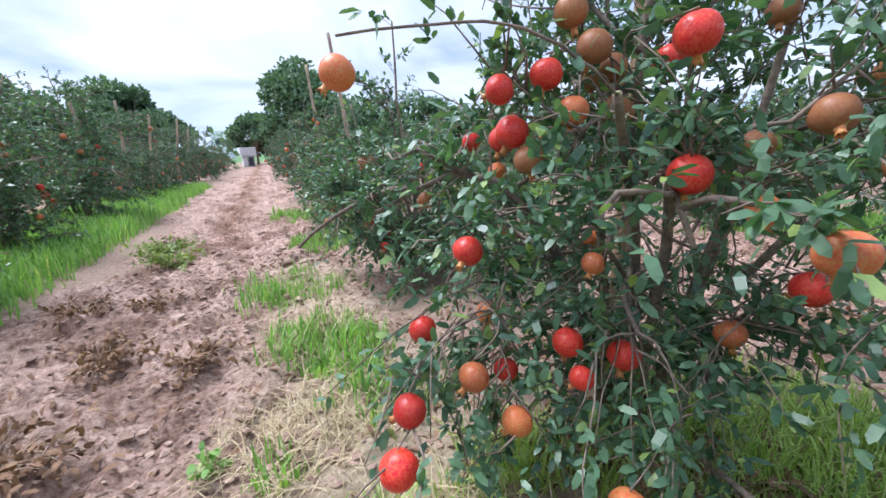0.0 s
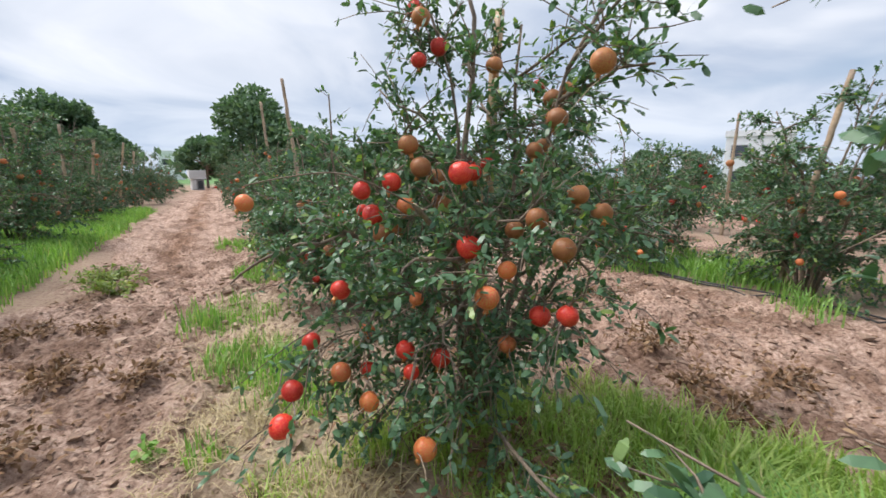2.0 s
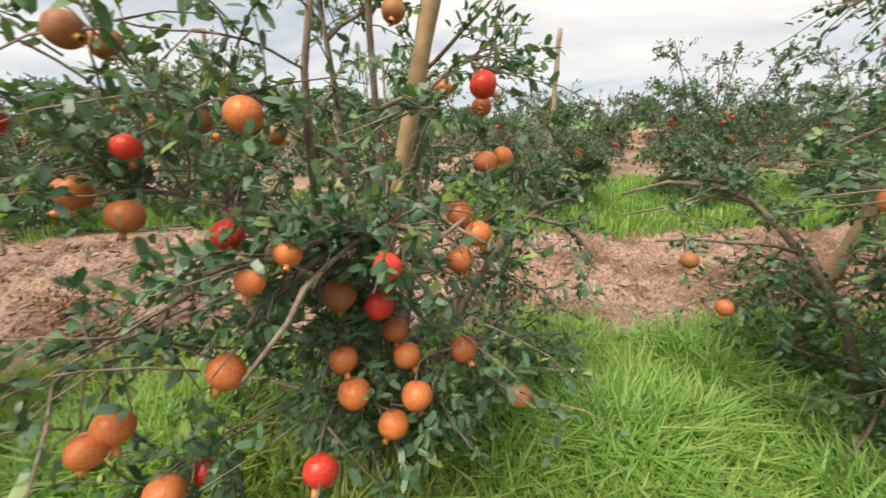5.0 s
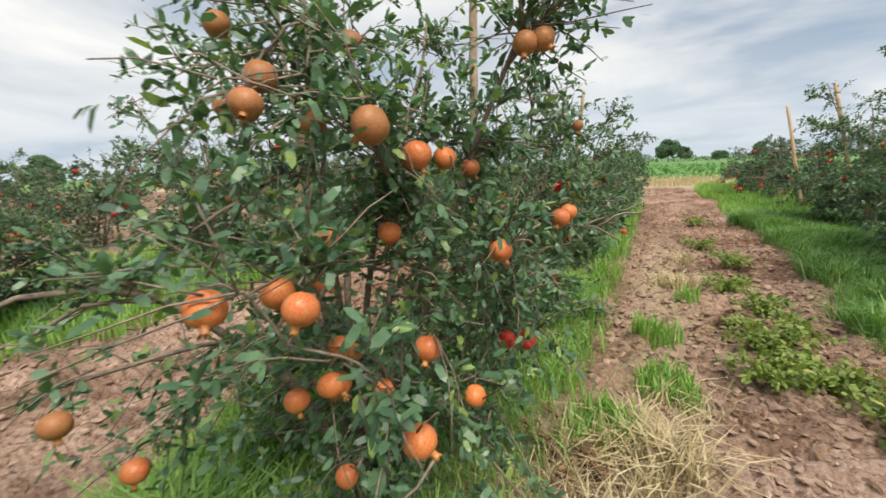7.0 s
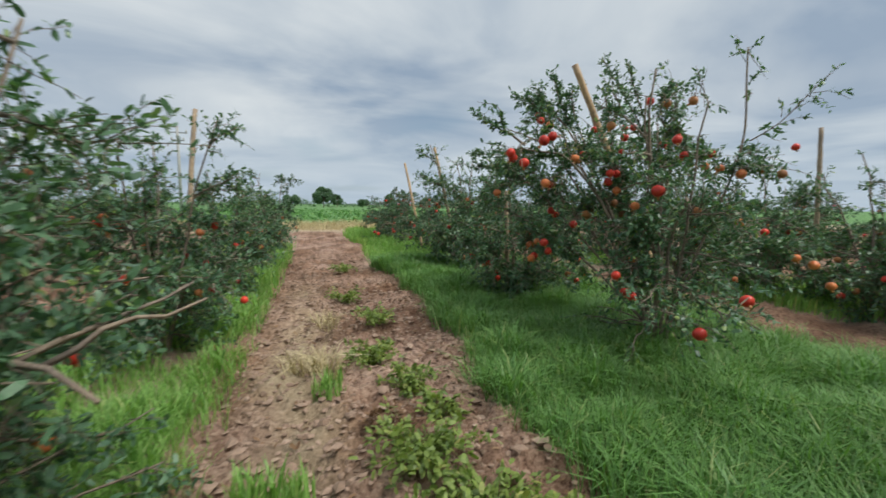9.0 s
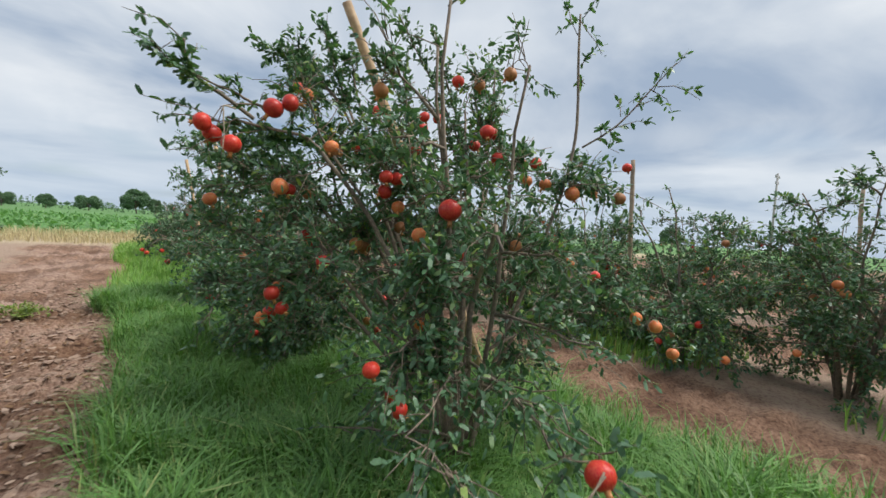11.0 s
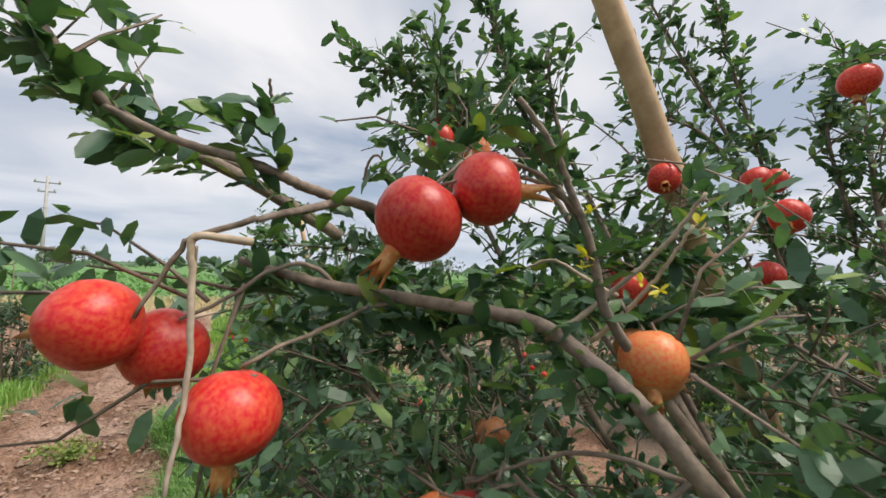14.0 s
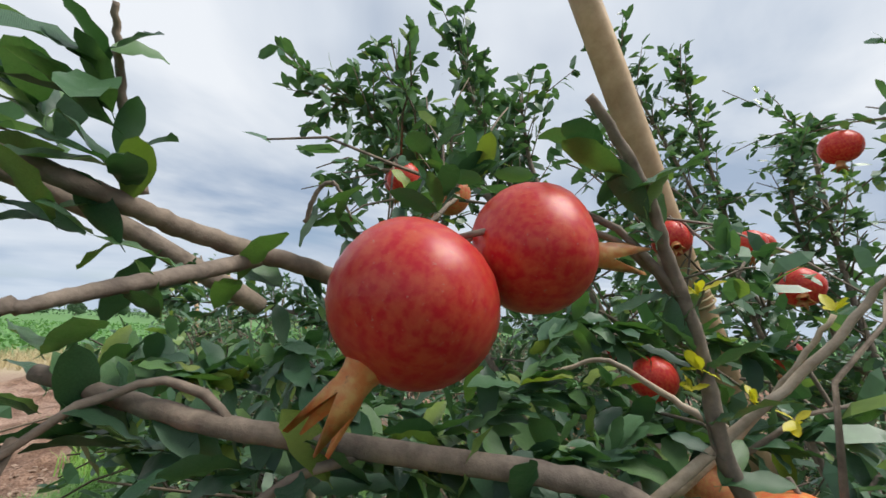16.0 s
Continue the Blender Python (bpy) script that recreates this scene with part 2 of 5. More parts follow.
BAMBOO = wood_material("bamboo", (0.42, 0.27, 0.14), (0.60, 0.43, 0.26), 24.0, 0.3, 0.6)
POST = wood_material("old_post", (0.30, 0.22, 0.15), (0.50, 0.39, 0.28), 24.0, 0.4)
HOSE = plain_material("black_hose", (0.02, 0.02, 0.024), 0.45)
METAL = plain_material("grey_metal", (0.30, 0.31, 0.33), 0.5)
CONCRETE = plain_material("pole_concrete", (0.42, 0.41, 0.40), 0.85)
WHITEWASH = plain_material("whitewash", (0.76, 0.78, 0.82), 0.8, 1.2, 0.08)
DARK_GLASS = plain_material("dark_glass", (0.06, 0.07, 0.09), 0.15)
ORANGE_PAINT = plain_material("orange_paint", (0.65, 0.22, 0.10), 0.7)
SOIL_CLOD = leaf_material("soil_clod", (0.19, 0.125, 0.09), (0.34, 0.235, 0.18), (0.46, 0.335, 0.265), 0.95, 0.0)
GROUND = ground_material()


# ---- building helpers ----
def lattice(ix, iy, seed):
    h = np.sin(ix * 127.1 + iy * 311.7 + seed * 74.7) * 43758.5453
    return h - np.floor(h)


def value_noise(x, y, seed=0):
    """Smooth noise from 0 to 1 over arrays."""
    ix, iy = np.floor(x), np.floor(y)
    fx, fy = x - ix, y - iy
    fx, fy = fx * fx * (3 - 2 * fx), fy * fy * (3 - 2 * fy)
    a, b = lattice(ix, iy, seed), lattice(ix + 1, iy, seed)
    c, d = lattice(ix, iy + 1, seed), lattice(ix + 1, iy + 1, seed)
    return (a * (1 - fx) + b * fx) * (1 - fy) + (c * (1 - fx) + d * fx) * fy


def step(a, b, v):
    t = np.clip((v - a) / (b - a), 0, 1)
    return t * t * (3 - 2 * t)


ROW_X = {0: 1.6, 1: 5.95, 2: 10.25, 3: 14.5, 4: 18.8, -1: -2.5, -2: -6.5, -3: -11.1, -4: -15.4}


def soil_zone(x, y):
    """1 on tilled alleys, 0 in the grassy strips along the tree rows."""
    wob = (value_noise(x * 0.9, y * 0.9, 3) - 0.5) * 0.7 + (value_noise(x * 3.5, y * 3.5, 4) - 0.5) * 0.35
    near = np.full_like(x, 9.0)
    for k, cx in ROW_X.items():
        half = {0: 0.62, 1: 0.75, -1: 1.35}.get(k, 1.0)
        shift = {0: 0.02, -1: -0.12}.get(k, 0.0)
        near = np.minimum(near, np.abs(x - cx - shift) - half)
    return step(-0.22, 0.22, near + wob)


def ground_height(x, y):
    soil = soil_zone(x, y) * step(-27, -22, y)
    clod = value_noise(x * 6.5, y * 6.5, 7)
    clod2 = value_noise(x * 15 + 3, y * 13, 8)
    lump = value_noise(x * 2.3, y * 1.7, 9)
    rough = (np.abs(clod - 0.5) * 2) ** 0.8 * 0.07 + np.abs(clod2 - 0.5) * 0.10 + lump * 0.06
    plate = value_noise(x * 4.1 + 1.3 * lump, y * 4.6 + 1.1 * clod, 13)
    small = value_noise(x * 9.5 + lump, y * 10.5 - clod, 14)
    rough = rough + 0.040 * step(0.46, 0.56, plate) + 0.022 * step(0.5, 0.62, small) - 0.03
    z = (0.18 + 0.82 * soil) * (rough - 0.07)
    for cx in ROW_X.values():
        z = z + 0.03 * np.exp(-((x - cx) / 0.8) ** 2)
    far = np.hypot(x, y + 3)
    return (z + (value_noise(x * 0.5, y * 0.5, 11) - 0.5) * 0.03) * (1 - step(22, 40, far))


def height_at(x, y):
    return float(ground_height(np.array([float(x)]), np.array([float(y)]))[0])


def mesh_of(name, verts, faces, material, smooth=False):
    me = bpy.data.meshes.new(name)
    me.from_pydata(verts, [], faces)
    me.materials.append(material)
    if smooth:
        me.shade_smooth()
    return me


def part(name, data, parent, label=""):
    """One mesh object under a thing or a part."""
    ob = new(name, data)
    ob.parent = parent
    if label:
        ob["label"] = label
    return ob


def bm_mesh(name, bm, material, smooth=False):
    me = bpy.data.meshes.new(name)
    bm.to_mesh(me)
    bm.free()
    me.materials.append(material)
    if smooth:
        me.shade_smooth()
    return me


class Tubes:
    """Collects bent, tapering tubes into one mesh."""

    def __init__(self):
        self.v, self.f = [], []

    def add(self, pts, radii, sides=6, knots=0.0, rng=None):
        pts = np.asarray(pts, float)
        n = len(pts)
        tang = np.gradient(pts, axis=0)
        tang /= np.linalg.norm(tang, axis=1)[:, None] + 1e-9
        ref = np.array([0.31, 0.17, 0.93]) if abs(tang[0][2]) < 0.8 else np.array([0.95, 0.2, 0.1])
        base = len(self.v)
        for i in range(n):
            u = np.cross(tang[i], ref)
            u /= np.linalg.norm(u) + 1e-9
            w = np.cross(tang[i], u)
            for s in range(sides):
                a = 2 * math.pi * s / sides
                r = radii[i] * (1 + (knots * (rng.random() - 0.5) if rng is not None else 0))
                self.v.append(tuple(pts[i] + r * (math.cos(a) * u + math.sin(a) * w)))
        for i in range(n - 1):
            for s in range(sides):
                a, b = base + i * sides + s, base + i * sides + (s + 1) % sides
                self.f.append((a, b, b + sides, a + sides))
        self.f.append(tuple(base + s for s in range(sides))[::-1])
        self.f.append(tuple(base + (n - 1) * sides + s for s in range(sides)))

    def mesh(self, name, material):
        return mesh_of(name, self.v, self.f, material, True)


def unit(v):
    return v / (np.linalg.norm(v, axis=-1, keepdims=True) + 1e-9)


def blades(pos, way, normal, length, width, curl=0.15, rich=True):
    """Leaf blades as vertices and faces: pointed oval, bent along its length and folded at the rib."""
    way, side = unit(way), unit(np.cross(way, normal))
    up = np.cross(side, way)
    L, W = length[:, None], (length * width)[:, None]
    if rich:
        rows = [pos,
                pos + way * L * 0.30 + side * W * 0.46 + up * W * 0.14, pos + way * L * 0.30 - side * W * 0.46 + up * W * 0.14,
                pos + way * L * 0.78 + side * W * 0.42 - up * L * curl * 0.4, pos + way * L * 0.78 - side * W * 0.42 - up * L * curl * 0.4,
                pos + way * L - up * L * curl]
        faces = [(0, 1, 2), (1, 3, 4, 2), (3, 5, 4)]
    else:
        rows = [pos, pos + way * L * 0.5 + side * W * 0.5, pos + way * L - up * L * curl, pos + way * L * 0.5 - side * W * 0.5]
        faces = [(0, 1, 2, 3)]
    k, n = len(rows), len(pos)
    v = np.stack(rows, 1).reshape(-1, 3)
    f = []
    for b in range(0, n * k, k):
        for q in faces:
            f.append(tuple(b + i for i in q))
    return v.tolist(), f


def grow(seed, height, spread, stems, twigs, leaves_per_twig, leaf, limbs=(), rich=True, skirt=0.5, sides=6, clear=(), anchors=(), face=(0, 0, 0), lane=None, bare=0.0, open_line=None):
    """A many-stemmed pomegranate bush at the origin. Returns its wood and its leaves, as two meshes' worth of geometry,
    and fruit spurs.
    limbs: lines of extra limbs given by points; clear: balls kept free of twigs, set on the camera's path and
    sightlines;
    anchors: places that bear fruit, to which boughs reach; face: the way towards the camera, along which leaves before
    the fruit are cut;
    lane: a line under the camera's path, kept free of leaves; bare: the height below which the stems carry few twigs;
    open_line: a line through the crown thinned of leaves so that the camera sees past."""
    rng = np.random.default_rng(seed)
    tubes = Tubes()
    carriers, weight = [], []
    for i in range(stems):
        az = 2 * math.pi * (i + rng.random() * 0.7) / stems
        upright = i % 2 == 0
        top = height * rng.uniform(0.82, 1.0) if upright else height * rng.uniform(0.35, 0.65)
        reach = spread * (rng.uniform(0.25, 0.6) if upright else rng.uniform(0.65, 1.0))
        # Stems leaning towards the camera are shortened.
        if np.dot([math.cos(az), math.sin(az), 0], face) > 0.35:
            reach *= 0.62
        n = 9
        s = np.linspace(0, 1, n)
        bend = rng.normal(0, 0.06, (n, 3)).cumsum(0) * 0.6
        out = np.array([math.cos(az), math.sin(az), 0])
        line = np.outer(reach * s ** 1.15, out)
        line[:, 2] = top * (s if upright else np.sin(s * 1.9) / math.sin(1.9) * (1 - 0.15 * s))
        line += bend * s[:, None] + np.array([math.cos(az), math.sin(az), 0]) * 0.06
        line[0, 2] = -0.08
        r0 = rng.uniform(0.013, 0.021)
        tubes.add(line, r0 * (1 - 0.8 * s) + 0.003, sides, 0.25, rng)
        carriers.append(line[3:])
        weight.append(0.7)
        for k in range(rng.integers(7, 10)):
            a = rng.uniform(0.22, 0.95) if k > 1 else rng.uniform(0.10, 0.3)
            p0 = np.array([np.interp(a, s, line[:, c]) for c in range(3)])
            az2 = az + rng.normal(0, 1.1)
            ln = rng.uniform(0.35, 0.75) * spread * (1.15 - 0.5 * a)
            d = np.array([math.cos(az2), math.sin(az2), rng.uniform(-0.35, 0.8) if not upright else rng.uniform(-0.1, 1.1)])
            d /= np.linalg.norm(d)
            m = 6
            q = np.linspace(0, 1, m)
            br = p0 + np.outer(q * ln, d) + rng.normal(0, 0.03, (m, 3)).cumsum(0) * q[:, None]
            br[:, 2] -= 0.25 * ln * q ** 2 * (1.3 if not upright else 0.4)
            br[:, 2] = np.maximum(br[:, 2], 0.12)
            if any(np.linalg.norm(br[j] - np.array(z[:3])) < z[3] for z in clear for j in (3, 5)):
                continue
            tubes.add(br, 0.0075 * (1 - 0.7 * q) + 0.002, max(4, sides - 1), 0.2, rng)
            carriers.append(br)
            weight.append(1.0)
    near = [np.asarray(q[:3], float)[None] for q in anchors]
    for line, r, leafiness in limbs:
        line = np.asarray(line, float)
        q = np.linspace(0, 1, len(line))
        fine = np.linspace(0, 1, len(line) * 6)
        curve = np.stack([np.interp(fine, q, line[:, c]) for c in range(3)], 1)
        for _ in range(12):
            curve[1:-1] = (curve[:-2] + 2 * curve[1:-1] + curve[2:]) / 4
        curve += rng.normal(0, 0.0004, curve.shape)
        tubes.add(curve, r * (1 - 0.55 * fine), 12, 0.05, rng)
        carriers.append(curve[len(curve) // 4:] if leafiness > 1 else curve)
        weight.append(leafiness)
        near.append(curve)
    bough = np.concatenate(carriers)
    for q in anchors:
        q = np.asarray(q[:3], float) + np.array([0, 0, 0.045])
        inner = q * np.array([0.9, 0.9, 0.97])
        start = bough[np.argmin(np.linalg.norm(bough - inner, axis=1))]
        s = np.linspace(0, 1, 14)[:, None]
        sway = rng.normal(0, 0.03, 3) * np.sin(s * math.pi) + rng.normal(0, 0.012, 3) * np.sin(s * 2 * math.pi)
        arm = start + (q - start) * s + sway * min(1.0, np.linalg.norm(q - start) / 0.3) + rng.normal(0, 0.0012, (14, 3))
        arm[:, 2] += 0.10 * np.linalg.norm(q - start) * np.sin(s[:, 0] * math.pi)
        tubes.add(arm, 0.0024 * (1 - 0.6 * s[:, 0]) + 0.0011, 5, 0.15, rng)
        tail = q + (q - arm[-4]) * rng.uniform(0.4, 1.0) + rng.normal(0, 0.03, 3)
        carriers.append(np.concatenate([arm[2::2], [tail]]))
        weight.append(1.1)
    weight = np.array(weight) / np.sum(weight)
    P, D, N, S = [], [], [], []
    spurs, shoots = [], []
    pick = rng.choice(len(carriers), twigs, p=weight)
    for c in pick:
        line = carriers[c]
        a = rng.uniform(0.1, 1.0) * (len(line) - 1)
        i = min(int(a), len(line) - 2)
        p0 = line[i] * (1 - a + i) + line[i + 1] * (a - i)
        along = line[i + 1] - line[i]
        along = along / (np.linalg.norm(along) + 1e-9)
        out = np.array([p0[0], p0[1], 0.0])
        out /= np.linalg.norm(out) + 0.15
        low = p0[2] < skirt
        if p0[2] < bare and c < len(carriers) - len(anchors) and rng.random() < 0.85:
            continue
        d = along * 0.5 + out * 0.35 + rng.normal(0, 0.75, 3) + np.array([0, 0, -0.25 if low else 0.45])
        d /= np.linalg.norm(d)
        ln = rng.uniform(0.10, 0.30) * (1.15 if p0[2] > height * 0.7 else 1.0)
        m = 4
        q = np.linspace(0, 1, m)
        tw = p0 + np.outer(q * ln, d) + rng.normal(0, 0.012, (m, 3)).cumsum(0)
        tw[:, 2] = np.maximum(tw[:, 2] - 0.06 * q ** 2, 0.06)
        if np.hypot(*tw[2][:2]) > spread + 0.1 and c < len(carriers) - len(anchors) - len(limbs):
            continue
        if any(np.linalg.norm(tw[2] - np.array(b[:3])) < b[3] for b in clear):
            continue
        shoots.append(tw)
        spurs.append(tw[1])
        k = leaves_per_twig
        t = rng.uniform(0.12, 1.05, k)
        pos = p0 + np.outer(t * ln, d) + (tw[1] - p0 - d * ln / 3) * t[:, None]
        pos[:, 2] = np.maximum(pos[:, 2] - 0.06 * t ** 2, 0.05)
        way = d * 0.55 + rng.normal(0, 0.62, (k, 3))
        P.append(pos)
        D.append(way)
        N.append(rng.normal(0, 0.55, (k, 3)) + np.array([0, 0, 1.0]))
        S.append(leaf * rng.uniform(0.6, 1.25, k))
    P, D, N, S = (np.concatenate(a) for a in (P, D, N, S))
    keep = np.hypot(P[:, 0], P[:, 1]) < spread + 0.08
    for q in (np.concatenate(near) if near else ()):
        keep |= np.linalg.norm(P - q, axis=1) < 0.26
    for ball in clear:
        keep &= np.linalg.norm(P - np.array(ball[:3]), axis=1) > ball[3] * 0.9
    if lane:
        a, c = np.array(lane[0]), np.array(lane[1])
        s = np.clip((P[:, :2] - a) @ (c - a) / ((c - a) @ (c - a)), 0, 1)
        keep &= np.linalg.norm(P[:, :2] - a - np.outer(s, c - a), axis=1) > 0.11
    if open_line:
        a, c = np.array(open_line[0]), np.array(open_line[1])
        s = np.clip((P - a) @ (c - a) / ((c - a) @ (c - a)), 0, 1)
        keep &= (np.linalg.norm(P - a - np.outer(s, c - a), axis=1) > open_line[2]) | (rng.random(len(P)) < 0.2)
    # Leaves between each fruit and the camera are cut away.
    for q in anchors:
        rel = P - np.asarray(q[:3])
        for rise in (0.0, 0.4):
            way = np.asarray(face, float) + np.array([0, 0, rise])
            way /= np.linalg.norm(way) + 1e-9
            along = np.clip(rel @ way, 0, 0.5)
            gap = np.linalg.norm(rel - np.outer(along, way), axis=1)
            keep &= (gap > 0.062) | ((along > 0.02) & (rng.random(len(P)) < 0.06))
    for tw, left in zip(shoots, keep.reshape(-1, leaves_per_twig).mean(1)):
        if left > 0.55:
            tubes.add(tw, 0.0026 * (1 - 0.7 * np.linspace(0, 1, 4)) + 0.0007, 3)
    v, f = blades(P[keep], D[keep], N[keep], S[keep], 0.41, 0.18, rich)
    return tubes, v, f, np.array(spurs)


def fruit_mesh(name, material, seed, seg=20, rings=14):
    """A pomegranate of unit diameter hanging from its origin downwards, slightly angular."""
    rng = np.random.default_rng(seed)
    ph = rng.uniform(0, 6.28, 3)
    v, f = [], []
    v.append((0, 0, 0.0))
    for i in range(1, rings):
        th = math.pi * i / rings
        for j in range(seg):
            a = 2 * math.pi * j / seg
            r = 0.5 * math.sin(th) ** 0.92 * (1 + 0.022 * math.cos(3 * a + ph[0]) + 0.018 * math.cos(5 * a + ph[1]) * math.sin(th))
            z = -0.46 + 0.46 * math.cos(th) * (1 + 0.03 * math.cos(2 * a + ph[2]))
            v.append((r * math.cos(a), r * math.sin(a), z))
    v.append((0, 0, -0.92))
    for j in range(seg):
        f.append((0, 1 + j, 1 + (j + 1) % seg))
    for i in range(rings - 2):
        for j in range(seg):
            a, b = 1 + i * seg + j, 1 + i * seg + (j + 1) % seg
            f.append((a, a + seg, b + seg, b))
    last = 1 + (rings - 2) * seg
    for j in range(seg):
        f.append((last + j, len(v) - 1, last + (j + 1) % seg))
    return mesh_of(name, v, f, material, True)


def calyx_mesh(name, material, flare=0.10, length=0.30, lobes=6):
    """The crown at the blossom end: a short neck that opens into pointed lobes."""
    v, f = [], []
    seg = lobes * 2
    for r, z in ((0.15, 0.05), (0.105, -0.06), (0.10, -0.13)):
        for j in range(seg):
            a = 2 * math.pi * j / seg
            v.append((r * math.cos(a), r * math.sin(a), z))
    for j in range(seg):
        a = 2 * math.pi * j / seg
        tip = j % 2 == 0
        r, z = (0.10 + flare, -length) if tip else (0.11, -0.17)
        v.append((r * math.cos(a), r * math.sin(a), z))
    n_out = len(v)
    for x, y, z in list(v):
        k = 0.80
        v.append((x * k, y * k, z + 0.004))
    for i in range(3):
        for j in range(seg):
            a, b = i * seg + j, i * seg + (j + 1) % seg
            f.append((a, a + seg, b + seg, b))
            a, b = a + n_out, b + n_out
            f.append((b, b + seg, a + seg, a))
    for j in range(seg):
        a, b = 3 * seg + j, 3 * seg + (j + 1) % seg
        f.append((a, a + n_out, b + n_out, b))
    return mesh_of(name, v, f, material, True)


FRUIT = {k: [fruit_mesh(k + "_fruit", m, s) for s in range(3)] for k, m in (("red", RED), ("orange", ORANGE), ("tan", TAN))}
CALYXES = [calyx_mesh("calyx", CALYX, fl, ln, n) for fl, ln, n in ((0.08, 0.30, 6), (0.14, 0.26, 5), (0.03, 0.34, 6), (0.05, 0.46, 4))]
FRUIT_LABEL = {"red": "ripe bright red fruit", "orange": "orange-red half ripe fruit", "tan": "russet brown scarred fruit"}


def hang_fruit(tree, centre, size, kind, rng, down=None, crown=None):
    """One fruit with its crown, its middle at centre in world metres, under a tree."""
    ob = part("fruit", rng.choice(FRUIT[kind]), tree, FRUIT_LABEL[kind])
    m = pose(0, 0, 0, rng.gauss(0, 28), rng.gauss(0, 28), rng.uniform(0, 360))
    if down:
        m = Vector((0, 0, -1)).rotation_difference(Vector(down)).to_matrix().to_4x4()
    local = Vector(centre) - tree.location - (m.to_3x3() @ Vector((0, 0, -0.46 * size)))
    ob.matrix_basis = Matrix.Translation(local) @ m @ Matrix.Scale(size, 4)
    cal = part("calyx", rng.choice(CALYXES[:3]) if crown is None else CALYXES[crown], ob)
    cal.matrix_basis = Matrix.Translation((0, 0, -0.90))
    return ob


def bush(name, label, x, y, seed, fruits, group="pomegranate trees of the orchard", extra=0, **kw):
    """One of the near trees with its own shape; fruits: kind -> list of middles in the world."""
    root = new(name)
    root.location = (x, y, height_at(x, y) - 0.02)
    tagged(root, label, "pomegranate tree", group)
    anchors = []
    for q in (q for places in fruits.values() for q in places):
        stalk = Vector(q[4]).normalized() * (-0.5 * q[3]) - Vector((0, 0, 0.045)) if len(q) > 4 else Vector((0, 0, 0))
        anchors.append(tuple(Vector(q[:3]) + stalk - root.location))
    tubes, v, f, spurs = grow(seed, anchors=anchors, **kw)
    part("trunk", tubes.mesh("bush_wood", BARK), root)
    part("crown", mesh_of("bush_leaves", v, f, LEAF), root, "dark green small oval leaves")
    rng = random.Random(seed)
    for kind, places in fruits.items():
        for q in places:
            hang_fruit(root, q[:3], q[3] if len(q) > 3 else rng.uniform(0.070, 0.084), kind, rng, q[4] if len(q) > 4 else None, q[5] if len(q) > 5 else None)
    # Extra fruit hangs only on the side turned to the camera.
    side = np.asarray(kw["face"], float)
    ripe = [s for s in spurs if 0.35 < s[2] < kw["height"] * 0.95 and 0.45 * kw["spread"] < np.dot(s[:2], side[:2]) < kw["spread"]]
    ripe = [s for s in ripe if all(np.linalg.norm(s - np.array(q)) > 0.13 for q in anchors)]
    ripe = [s for s in ripe if all(np.linalg.norm(s - np.array(b[:3])) > b[3] + 0.15 for b in kw.get("clear", ()))]
    rng.shuffle(ripe)
    for s in ripe[:extra]:
        hang_fruit(root, tuple(Vector(s) + root.location + Vector((*(side[:2] * 0.06), -0.03))), rng.uniform(0.055, 0.072), rng.choice(("red", "orange", "orange", "tan")), rng)
    return root


def stake(x, y, top, label="weathered bamboo stake leaning in a pomegranate tree", foot=0.035, head=0.028, material=BAMBOO, z0=-0.15, tied=0.0):
    """A leaning support pole from the ground at x, y to its head at top."""
    rng = np.random.default_rng(int(abs(x * 77 + y * 31) * 10) + 3)
    t = Tubes()
    s = np.linspace(0, 1, 22)
    a, b = np.array([0, 0, z0]), np.array([top[0] - x, top[1] - y, top[2]])
    pts = a + np.outer(s, b - a) + rng.normal(0, 0.003, (22, 3))
    r = foot + (head - foot) * s
    r = r * np.where(np.arange(22) % 5 == 2, 1.10, 1.0)
    t.add(pts, r, 12, 0.05, rng)
    ob = new("stake")
    ob.location = (x, y, height_at(x, y))
    tagged(ob, label, "stake", "stakes of the orchard")
    part("pole", t.mesh("pole", material), ob)
    if tied:
        way = (b - a) / np.linalg.norm(b - a)
        u = np.cross(way, [0, 0, 1])
        u /= np.linalg.norm(u)
        w = np.cross(way, u)
        c = a + (b - a) * tied
        t = Tubes()
        q = np.linspace(0, 6.5 * math.pi, 60)
        rr = foot + (head - foot) * tied + 0.004
        t.add(c + np.outer(np.cos(q) * rr, u) + np.outer(np.sin(q) * rr, w) + np.outer(q * 0.0022, way), [0.0028] * 60, 5)
        part("twine", t.mesh("twine", STRAW), ob, "frayed pale twine")
    return ob


